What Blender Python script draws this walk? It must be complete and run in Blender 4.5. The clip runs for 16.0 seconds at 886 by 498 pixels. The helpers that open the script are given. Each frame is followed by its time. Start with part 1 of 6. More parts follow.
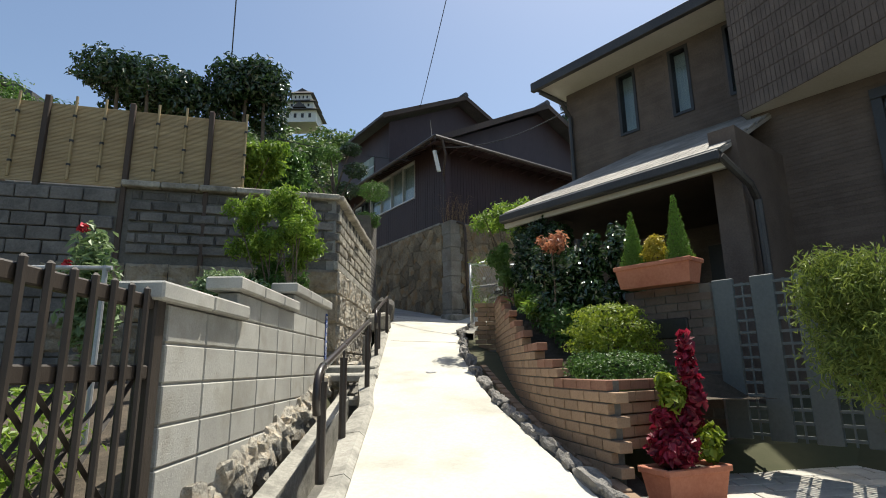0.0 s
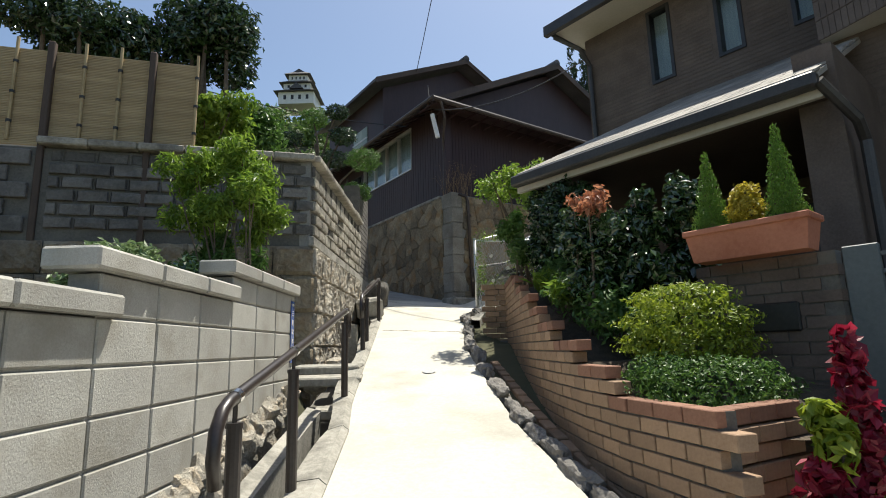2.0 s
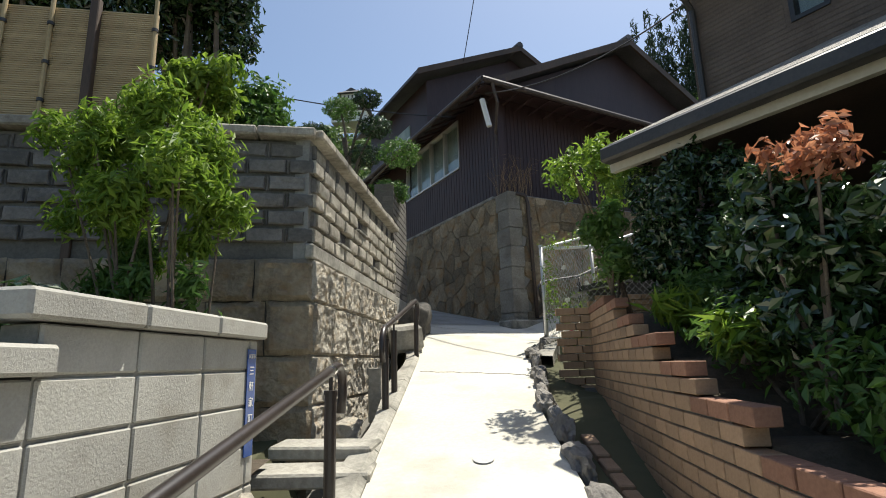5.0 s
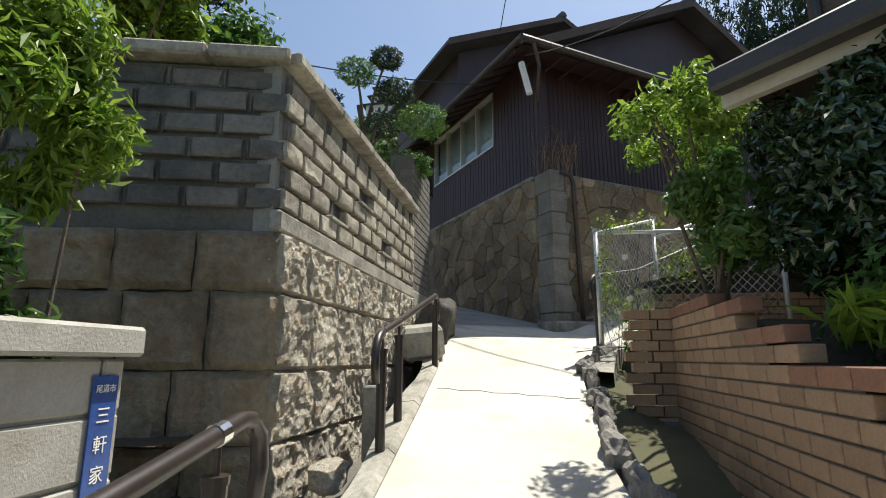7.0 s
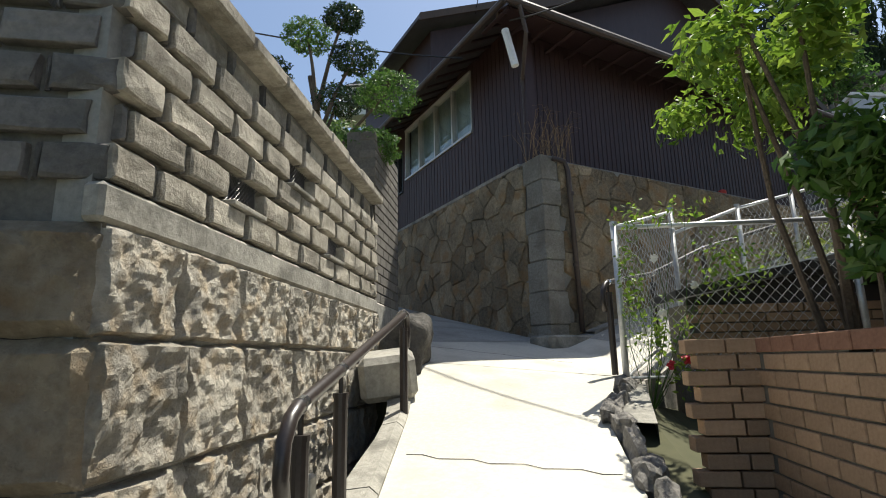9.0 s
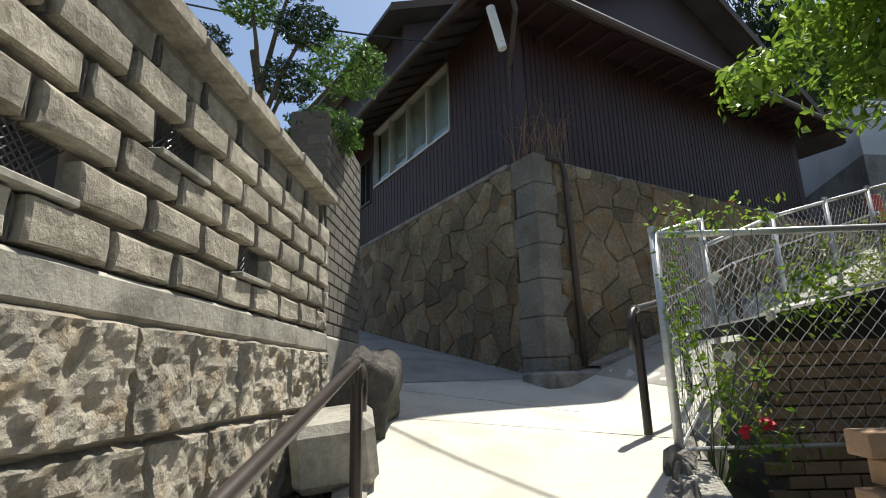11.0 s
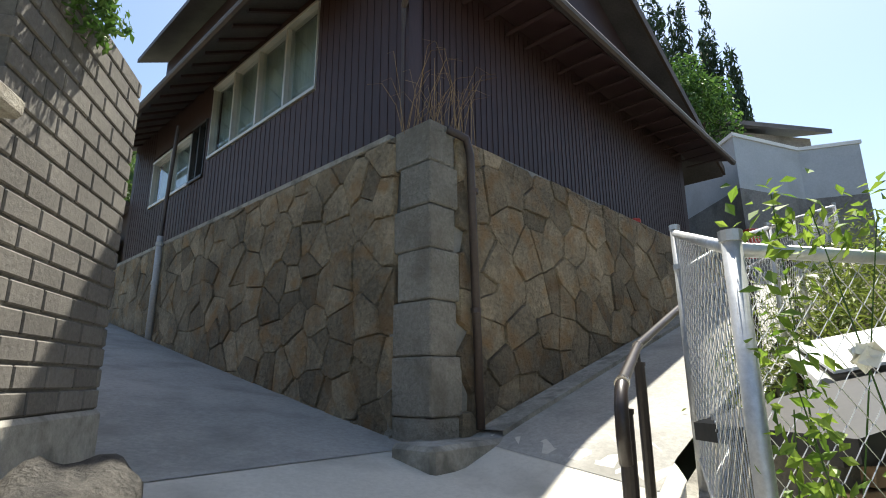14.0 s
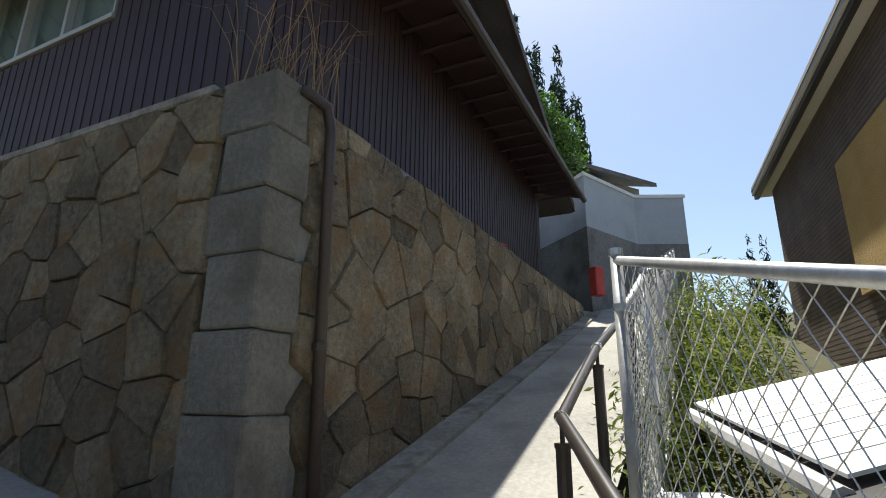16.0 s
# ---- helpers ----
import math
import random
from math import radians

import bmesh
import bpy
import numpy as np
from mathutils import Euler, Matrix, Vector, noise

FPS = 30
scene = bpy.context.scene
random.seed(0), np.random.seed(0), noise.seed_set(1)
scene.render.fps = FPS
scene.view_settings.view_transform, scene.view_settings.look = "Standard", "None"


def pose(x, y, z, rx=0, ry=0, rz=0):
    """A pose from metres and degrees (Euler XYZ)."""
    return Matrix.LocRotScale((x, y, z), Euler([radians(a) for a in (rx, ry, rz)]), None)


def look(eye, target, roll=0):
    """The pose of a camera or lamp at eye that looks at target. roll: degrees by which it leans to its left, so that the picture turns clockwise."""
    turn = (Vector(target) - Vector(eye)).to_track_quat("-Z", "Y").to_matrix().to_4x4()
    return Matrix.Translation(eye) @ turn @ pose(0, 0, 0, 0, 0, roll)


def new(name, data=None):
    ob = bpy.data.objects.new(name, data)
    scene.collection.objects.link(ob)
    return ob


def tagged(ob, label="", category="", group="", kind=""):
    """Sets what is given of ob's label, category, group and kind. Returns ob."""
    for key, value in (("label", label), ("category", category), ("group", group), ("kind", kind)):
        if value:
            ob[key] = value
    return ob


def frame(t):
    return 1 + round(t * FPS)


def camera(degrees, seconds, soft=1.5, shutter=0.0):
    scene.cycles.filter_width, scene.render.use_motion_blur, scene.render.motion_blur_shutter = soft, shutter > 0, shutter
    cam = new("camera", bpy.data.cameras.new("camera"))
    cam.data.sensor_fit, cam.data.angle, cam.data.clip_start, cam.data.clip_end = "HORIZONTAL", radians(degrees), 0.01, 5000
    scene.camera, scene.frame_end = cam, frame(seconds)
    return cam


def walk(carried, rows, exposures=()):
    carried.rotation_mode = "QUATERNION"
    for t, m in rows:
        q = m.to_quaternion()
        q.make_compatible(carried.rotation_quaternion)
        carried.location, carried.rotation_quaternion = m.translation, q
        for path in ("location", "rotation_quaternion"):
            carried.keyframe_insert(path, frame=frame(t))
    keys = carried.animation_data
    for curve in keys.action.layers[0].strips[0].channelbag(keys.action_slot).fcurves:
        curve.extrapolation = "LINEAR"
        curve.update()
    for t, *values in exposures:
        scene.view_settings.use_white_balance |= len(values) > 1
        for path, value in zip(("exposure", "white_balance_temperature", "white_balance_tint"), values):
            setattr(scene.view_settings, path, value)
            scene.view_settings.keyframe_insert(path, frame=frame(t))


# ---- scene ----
cam = camera(79.2, 16.0, soft=1.0)
METRES, EYE, TILT, LEAN, TURN = 11.0, 1.2, 0.0, 0.0, 0.0
ROWS = [
    (0.0, 0.0, 0.0, 0.0, 0.18, 12.43, 0.82),
    (0.5, -0.0028, 0.0336, 0.0046, 0.94, 12.41, 0.95),
    (1.0, -0.001, 0.0644, 0.0068, -0.86, 12.19, 1.92),
    (1.5, 0.0022, 0.0999, 0.0128, -0.88, 11.44, 1.97),
    (2.0, 0.0019, 0.1356, 0.0159, 0.51, 10.53, 1.56),
    (2.5, 0.0018, 0.1669, 0.0214, 0.92, 10.63, 1.82),
    (3.0, 0.0035, 0.2003, 0.0276, 3.04, 11.17, 1.75),
    (3.5, 0.0024, 0.234, 0.0301, 5.7, 10.85, 1.3),
    (4.0, -0.0, 0.2655, 0.0372, 5.88, 11.21, 1.59),
    (6.5, -0.0034, 0.4238, 0.0596, 8.82, 12.67, 0.58),
    (7.0, -0.0112, 0.4571, 0.0632, 9.63, 11.75, 0.03),
    (7.5, -0.0151, 0.4866, 0.0668, 8.66, 11.6, 1.05),
    (8.0, -0.0177, 0.5204, 0.0732, 7.69, 11.42, 1.33),
    (10.5, -0.0459, 0.666, 0.1099, 5.29, 13.13, 1.31),
    (11.0, -0.0447, 0.6958, 0.1129, 4.05, 13.5, 1.63),
    (11.5, -0.045, 0.7254, 0.119, 4.83, 13.49, 0.6),
    (12.0, -0.0495, 0.7577, 0.1269, 3.3, 12.93, 0.28),
    (12.5, -0.0481, 0.7848, 0.1316, -2.07, 13.22, 1.07),
    (13.0, -0.0453, 0.8131, 0.1406, -5.3, 13.4, 1.25),
    (13.5, -0.0454, 0.8416, 0.1449, -7.52, 13.35, 0.23),
    (14.0, -0.0438, 0.8699, 0.1533, -11.28, 13.75, 0.4),
    (14.5, -0.036, 0.8993, 0.1597, -15.39, 14.08, -0.11),
    (15.0, -0.0311, 0.9251, 0.1651, -19.32, 14.87, -0.71),
    (15.5, -0.0299, 0.9537, 0.1737, -23.89, 15.42, -0.63),
    (16.0, -0.0239, 0.9747, 0.1759, -29.27, 15.85, -0.33),
]
walk(cam, [(t, pose(0, 0, EYE, TILT, LEAN, TURN) @ pose(METRES * x, METRES * y, METRES * z, 90 + pitch, roll, yaw)) for t, x, y, z, yaw, pitch, roll in ROWS],
     [(0.0, 0.75, 6600, 7), (8.0, 0.85, 6600, 7), (10.5, 0.85, 6600, 7), (12.5, 1.0, 6600, 7), (13.5, 1.35, 6600, 7), (14.5, 1.4, 6600, 7), (15.5, 1.1, 6600, 7), (16.0, 0.95, 6600, 7)])
# ---- world, sun ----
SUN_EL, SUN_AZ = radians(66), (0.6, 0.8)
world = bpy.data.worlds.new("sky")
scene.world = world
world.use_nodes = True
wn = world.node_tree.nodes
sky = wn.new("ShaderNodeTexSky")
sky.sky_type, sky.sun_disc = "NISHITA", False
sky.sun_elevation, sky.sun_rotation = SUN_EL, math.atan2(SUN_AZ[0], SUN_AZ[1])
sky.air_density, sky.dust_density, sky.ozone_density = 1.0, 1.2, 1.0
wn["Background"].inputs["Strength"].default_value = 0.092
world.node_tree.links.new(sky.outputs[0], wn["Background"].inputs["Color"])
sun = new("sun", bpy.data.lights.new("sun", "SUN"))
sun.data.energy, sun.data.angle, sun.data.color = 4.6, radians(0.53), (1.0, 0.95, 0.86)
sv = Vector((SUN_AZ[0] * math.cos(SUN_EL), SUN_AZ[1] * math.cos(SUN_EL), math.sin(SUN_EL)))
sun.matrix_world = look(sv * 60, (0, 0, 0))

# ---- materials ----


def material(name, a, b, rough=0.8, big=1.2, small=18.0, bump=0.3, metal=0.0, stain=None, stain_amount=0.4, per_piece=0.0, spec=0.5, dist=0.01, island=False, stretch=(1, 1, 1)):
    """Two base colours mixed by coarse and fine noise, with stains and relief."""
    m = bpy.data.materials.new(name)
    m.use_nodes = True
    nt = m.node_tree
    n, l = nt.nodes, nt.links
    p = n["Principled BSDF"]
    p.inputs["Roughness"].default_value = rough
    p.inputs["Metallic"].default_value = metal
    p.inputs["Specular IOR Level"].default_value = spec
    tc = n.new("ShaderNodeTexCoord")
    mp = n.new("ShaderNodeMapping")
    mp.inputs["Scale"].default_value = stretch
    l.new(tc.outputs["Object"], mp.inputs[0])
    n1 = n.new("ShaderNodeTexNoise")
    n1.inputs["Scale"].default_value, n1.inputs["Detail"].default_value = big, 5
    n2 = n.new("ShaderNodeTexNoise")
    n2.inputs["Scale"].default_value, n2.inputs["Detail"].default_value, n2.inputs["Roughness"].default_value = small, 8, 0.7
    for q in (n1, n2):
        l.new(mp.outputs[0], q.inputs["Vector"])
    add = n.new("ShaderNodeMath")
    add.operation = "ADD"
    l.new(n1.outputs["Fac"], add.inputs[0])
    l.new(n2.outputs["Fac"], add.inputs[1])
    rm = n.new("ShaderNodeMapRange")
    rm.inputs["From Min"].default_value, rm.inputs["From Max"].default_value = 0.78, 1.22
    l.new(add.outputs[0], rm.inputs["Value"])
    mix = n.new("ShaderNodeMix")
    mix.data_type = "RGBA"
    mix.inputs["A"].default_value, mix.inputs["B"].default_value = (*a, 1), (*b, 1)
    l.new(rm.outputs[0], mix.inputs["Factor"])
    col = mix.outputs["Result"]
    if stain:
        n3 = n.new("ShaderNodeTexNoise")
        n3.inputs["Scale"].default_value, n3.inputs["Detail"].default_value = big * 2.3, 6
        l.new(mp.outputs[0], n3.inputs["Vector"])
        r3 = n.new("ShaderNodeMapRange")
        r3.inputs["From Min"].default_value, r3.inputs["From Max"].default_value = 0.5, 0.68
        r3.inputs["To Max"].default_value = stain_amount
        l.new(n3.outputs["Fac"], r3.inputs["Value"])
        m3 = n.new("ShaderNodeMix")
        m3.data_type = "RGBA"
        m3.inputs["B"].default_value = (*stain, 1)
        l.new(r3.outputs[0], m3.inputs["Factor"])
        l.new(col, m3.inputs["A"])
        col = m3.outputs["Result"]
    if per_piece:
        if island:
            rnd = n.new("ShaderNodeNewGeometry").outputs["Random Per Island"]
        else:
            rnd = n.new("ShaderNodeObjectInfo").outputs["Random"]
        rr = n.new("ShaderNodeMapRange")
        rr.inputs["To Min"].default_value, rr.inputs["To Max"].default_value = 1 - per_piece, 1 + per_piece * 0.6
        l.new(rnd, rr.inputs["Value"])
        hv = n.new("ShaderNodeHueSaturation")
        l.new(rr.outputs[0], hv.inputs["Value"])
        l.new(col, hv.inputs["Color"])
        col = hv.outputs["Color"]
    l.new(col, p.inputs["Base Color"])
    if bump:
        bp = n.new("ShaderNodeBump")
        bp.inputs["Strength"].default_value, bp.inputs["Distance"].default_value = bump, dist
        l.new(n2.outputs["Fac"], bp.inputs["Height"])
        l.new(bp.outputs[0], p.inputs["Normal"])
    return m


def leaf_material(name, a, b, rough=0.45, through_light=0.35, spec=0.5):
    """Leaf colours that differ from leaf to leaf, part of the light passing through."""
    m = bpy.data.materials.new(name)
    m.use_nodes = True
    n, l = m.node_tree.nodes, m.node_tree.links
    p = n["Principled BSDF"]
    p.inputs["Roughness"].default_value, p.inputs["Specular IOR Level"].default_value = rough, spec
    g = n.new("ShaderNodeNewGeometry")
    mix = n.new("ShaderNodeMix")
    mix.data_type = "RGBA"
    mix.inputs["A"].default_value, mix.inputs["B"].default_value = (*a, 1), (*b, 1)
    l.new(g.outputs["Random Per Island"], mix.inputs["Factor"])
    l.new(mix.outputs["Result"], p.inputs["Base Color"])
    t = n.new("ShaderNodeBsdfTranslucent")
    l.new(mix.outputs["Result"], t.inputs["Color"])
    ms = n.new("ShaderNodeMixShader")
    ms.inputs[0].default_value = through_light
    l.new(p.outputs[0], ms.inputs[1])
    l.new(t.outputs[0], ms.inputs[2])
    l.new(ms.outputs[0], n["Material Output"].inputs["Surface"])
    return m


CONCRETE = material("concrete", (0.45, 0.43, 0.37), (0.58, 0.555, 0.485), 0.9, 0.7, 30, 0.25, stain=(0.29, 0.27, 0.225), stain_amount=0.55)
# lane concrete with the branches' shade put into its colour, plus stains
CONCRETE_SHADED = material("shaded_concrete", (0.27, 0.265, 0.245), (0.42, 0.405, 0.37), 0.92, 0.8, 26, 0.4, stain=(0.19, 0.185, 0.165), stain_amount=0.6)
KERB = material("kerb_concrete", (0.22, 0.21, 0.18), (0.40, 0.38, 0.33), 0.9, 2.0, 25, 0.5, stain=(0.10, 0.095, 0.08), stain_amount=0.7, dist=0.02)
BLOCK = material("concrete_block", (0.34, 0.33, 0.30), (0.45, 0.44, 0.40), 0.95, 2.0, 90, 0.5, stain=(0.27, 0.25, 0.20), stain_amount=0.5, per_piece=0.14)
MORTAR = material("mortar", (0.20, 0.195, 0.18), (0.30, 0.29, 0.26), 0.95, 3, 40, 0.4)
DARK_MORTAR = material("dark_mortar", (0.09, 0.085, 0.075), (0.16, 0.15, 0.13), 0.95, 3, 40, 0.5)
BRICK = material("tan_brick", (0.275, 0.175, 0.105), (0.385, 0.255, 0.16), 0.85, 5, 60, 0.35, per_piece=0.22)
BRICK_TOP = material("red_brick", (0.22, 0.105, 0.065), (0.32, 0.165, 0.105), 0.85, 5, 60, 0.35, per_piece=0.2)
ROUGH_STONE = material("rough_stone", (0.30, 0.275, 0.23), (0.60, 0.55, 0.46), 0.95, 4.0, 22, 1.0, stain=(0.45, 0.31, 0.16), stain_amount=0.5, per_piece=0.22, dist=0.05)
ASHLAR = material("ashlar_stone", (0.25, 0.205, 0.145), (0.47, 0.395, 0.285), 0.95, 3.0, 22, 1.0, stain=(0.34, 0.215, 0.105), stain_amount=0.5, per_piece=0.25, dist=0.07)
POLY_STONE = material("polygonal_stone", (0.21, 0.175, 0.12), (0.50, 0.405, 0.27), 0.95, 1.9, 21, 1.0, stain=(0.36, 0.215, 0.09), stain_amount=0.75, per_piece=0.42, dist=0.10)
QUOIN = material("granite_quoin", (0.27, 0.255, 0.215), (0.46, 0.43, 0.375), 0.95, 1.5, 30, 1.0, stain=(0.17, 0.15, 0.12), stain_amount=0.5, per_piece=0.12, dist=0.06)
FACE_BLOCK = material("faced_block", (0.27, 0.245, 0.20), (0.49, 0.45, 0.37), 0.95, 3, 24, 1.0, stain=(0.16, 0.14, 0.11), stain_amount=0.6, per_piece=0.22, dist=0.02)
# darker stained block for the front side, retaining wall and joint fins
DARK_BLOCK = material("dark_block", (0.11, 0.103, 0.095), (0.21, 0.195, 0.175), 0.95, 2, 30, 0.6, stain=(0.07, 0.07, 0.065), stain_amount=0.6, per_piece=0.28, dist=0.02)
DARK_BRICK = material("dark_brick", (0.11, 0.10, 0.088), (0.19, 0.175, 0.15), 0.9, 2, 40, 0.5, per_piece=0.2)
SIDING = material("brown_siding", (0.030, 0.014, 0.014), (0.050, 0.025, 0.024), 0.55, 1.0, 30, 0.15, stain=(0.06, 0.035, 0.03), stain_amount=0.4, stretch=(1, 1, 0.15))
ROOF = material("roof_tile", (0.055, 0.05, 0.05), (0.11, 0.10, 0.10), 0.6, 2, 30, 0.3, per_piece=0.15)
SLATE = material("porch_slate", (0.20, 0.18, 0.155), (0.34, 0.31, 0.27), 0.8, 2, 40, 0.4, per_piece=0.2)
GUTTER = material("gutter_metal", (0.03, 0.027, 0.027), (0.06, 0.055, 0.05), 0.45, 2, 40, 0.05)
PIPE_BROWN = material("brown_pipe", (0.05, 0.035, 0.03), (0.08, 0.06, 0.05), 0.5, 2, 40, 0.1)
PIPE_GREY = material("grey_pipe", (0.35, 0.35, 0.35), (0.5, 0.5, 0.5), 0.5, 2, 40, 0.1)
BLACK_RAIL = material("dark_painted_steel", (0.022, 0.017, 0.015), (0.04, 0.03, 0.027), 0.35, 3, 60, 0.05)
GALV = material("galvanised_steel", (0.45, 0.46, 0.47), (0.62, 0.63, 0.64), 0.45, 12, 60, 0.1, metal=0.6)
CHROME = material("bright_steel", (0.6, 0.6, 0.6), (0.75, 0.75, 0.75), 0.2, 5, 60, 0.0, metal=1.0)
C_BRICK = material("brown_facing_tile", (0.105, 0.078, 0.062), (0.165, 0.125, 0.10), 0.8, 3, 50, 0.35, per_piece=0.12)
SOFFIT = material("cream_soffit", (0.50, 0.46, 0.38), (0.58, 0.54, 0.46), 0.8, 1.5, 30, 0.1)
STUCCO = material("ochre_stucco", (0.48, 0.31, 0.10), (0.62, 0.42, 0.16), 0.95, 2, 45, 1.0, dist=0.03)
BAMBOO = material("bamboo_mat", (0.36, 0.27, 0.15), (0.50, 0.39, 0.23), 0.7, 1.5, 60, 0.2, per_piece=0.1, stretch=(1, 1, 6))
BAMBOO_POLE = material("bamboo_pole", (0.33, 0.24, 0.11), (0.45, 0.34, 0.18), 0.6, 3, 40, 0.2)
WOOD_DARK = material("dark_wood", (0.045, 0.030, 0.020), (0.085, 0.055, 0.038), 0.7, 2, 40, 0.3, stretch=(1, 1, 0.2))
GATE_WOOD = material("blackened_wood", (0.018, 0.013, 0.010), (0.04, 0.028, 0.02), 0.6, 2, 40, 0.3, stretch=(1, 1, 0.2))
BARK = material("bark", (0.10, 0.075, 0.055), (0.19, 0.15, 0.11), 0.95, 6, 40, 0.8, dist=0.02)
TERRACOTTA = material("terracotta", (0.38, 0.13, 0.07), (0.48, 0.19, 0.11), 0.8, 4, 40, 0.2)
GATE = material("grey_green_metal", (0.075, 0.09, 0.09), (0.11, 0.125, 0.125), 0.5, 2, 40, 0.05)
SOIL = material("soil", (0.05, 0.04, 0.028), (0.11, 0.085, 0.06), 1.0, 1.5, 20, 0.8, dist=0.03)
ROCK = material("kerb_rock", (0.16, 0.15, 0.14), (0.30, 0.28, 0.25), 0.95, 6, 30, 0.9, per_piece=0.25, dist=0.03)
DARK_ROCK = material("dark_rock", (0.045, 0.042, 0.038), (0.12, 0.11, 0.095), 0.9, 5, 30, 0.9, dist=0.03)
PAVER = material("light_paver", (0.42, 0.39, 0.34), (0.54, 0.51, 0.45), 0.9, 3, 40, 0.3, per_piece=0.14)
PLASTER = material("white_plaster", (0.70, 0.69, 0.66), (0.80, 0.79, 0.76), 0.85, 1.0, 25, 0.1)
GREY_PLASTER = material("grey_plaster", (0.40, 0.42, 0.44), (0.50, 0.52, 0.54), 0.9, 0.8, 25, 0.2, stain=(0.3, 0.3, 0.3), stain_amount=0.4)
OLD_WALL = material("stained_concrete", (0.16, 0.15, 0.14), (0.28, 0.27, 0.25), 0.95, 0.8, 20, 0.5, stain=(0.08, 0.08, 0.075), stain_amount=0.7)
SHEET = material("white_sheet_roof", (0.62, 0.63, 0.63), (0.74, 0.75, 0.75), 0.7, 1.5, 25, 0.1, stain=(0.45, 0.45, 0.43), stain_amount=0.4)
SIGN_BLUE = material("enamel_blue", (0.02, 0.06, 0.24), (0.03, 0.09, 0.32), 0.25, 4, 40, 0.0)
WHITE = material("white_paint", (0.74, 0.74, 0.72), (0.82, 0.82, 0.80), 0.5, 4, 40, 0.0)
CURTAIN = material("pale_curtain", (0.25, 0.31, 0.295), (0.38, 0.44, 0.42), 0.9, 3, 30, 0.1, stretch=(1, 1, 0.1))
FRAME_AL = material("aluminium_frame", (0.50, 0.49, 0.46), (0.62, 0.61, 0.58), 0.4, 3, 40, 0.0, metal=0.5)
FRAME_DK = material("dark_frame", (0.02, 0.02, 0.02), (0.04, 0.037, 0.035), 0.4, 3, 40, 0.0)
RED = material("red_enamel", (0.45, 0.04, 0.03), (0.55, 0.07, 0.05), 0.5, 4, 40, 0.0)
HILL = material("hillside", (0.05, 0.055, 0.025), (0.09, 0.085, 0.045), 1.0, 0.1, 1.5, 0.5)
DRY = material("dry_stalk", (0.22, 0.14, 0.07), (0.34, 0.23, 0.12), 0.9, 3, 40, 0.0)
PETAL_R = material("red_petal", (0.55, 0.02, 0.05), (0.70, 0.06, 0.09), 0.6, 9, 40, 0.0)
PETAL_W = material("white_petal", (0.75, 0.74, 0.66), (0.85, 0.84, 0.78), 0.6, 9, 40, 0.0)
L_DARK = leaf_material("dark_glossy_leaf", (0.018, 0.042, 0.014), (0.05, 0.095, 0.03), 0.2, 0.18, 0.9)
L_MID = leaf_material("green_leaf", (0.05, 0.12, 0.02), (0.11, 0.20, 0.04), 0.45, 0.4)
L_BRIGHT = leaf_material("bright_leaf", (0.09, 0.18, 0.018), (0.26, 0.37, 0.05), 0.5, 0.45)
L_YELLOW = leaf_material("yellow_green_leaf", (0.13, 0.20, 0.015), (0.32, 0.38, 0.04), 0.5, 0.4)
L_GREY = leaf_material("pale_green_leaf", (0.10, 0.17, 0.06), (0.26, 0.34, 0.16), 0.5, 0.3)
L_OLIVE = leaf_material("olive_needle", (0.10, 0.15, 0.025), (0.24, 0.29, 0.06), 0.6, 0.35)
L_RED = leaf_material("crimson_leaf", (0.13, 0.008, 0.02), (0.36, 0.02, 0.05), 0.4, 0.35)
L_ORANGE = leaf_material("orange_leaf", (0.32, 0.11, 0.05), (0.52, 0.25, 0.14), 0.5, 0.4)
L_CONE = leaf_material("conifer_needle", (0.07, 0.16, 0.02), (0.16, 0.28, 0.04), 0.6, 0.3)
L_CYP = leaf_material("cypress_needle", (0.018, 0.038, 0.016), (0.04, 0.07, 0.028), 0.6, 0.2)
L_HILL = leaf_material("hill_leaf", (0.05, 0.10, 0.025), (0.13, 0.20, 0.05), 0.6, 0.3)

glass = bpy.data.materials.new("window_glass")
glass.use_nodes = True
gp = glass.node_tree.nodes["Principled BSDF"]
gp.inputs["Base Color"].default_value, gp.inputs["Roughness"].default_value = (0.9, 0.95, 0.95, 1), 0.03
gp.inputs["Transmission Weight"].default_value = 1.0
gp.inputs["IOR"].default_value = 1.45

# ---- mesh helpers ----


def part(name, bm, mat, parent=None, label="", smooth=False):
    me = bpy.data.meshes.new(name)
    if isinstance(bm, bmesh.types.BMesh):
        bm.normal_update()
        bm.to_mesh(me)
        bm.free()
    else:
        me.from_pydata(*bm)
    me.materials.append(mat)
    if smooth:
        me.polygons.foreach_set("use_smooth", [True] * len(me.polygons))
    ob = new(name, me)
    if parent:
        ob.parent = parent
    if label:
        ob["label"] = label
    return ob


def thing(name, label, category, group="", at=(0, 0, 0)):
    ob = new(name)
    ob.location = at
    return tagged(ob, label, category, group)


def structure(ob, label, category):
    return tagged(ob, label, category, kind="structure")


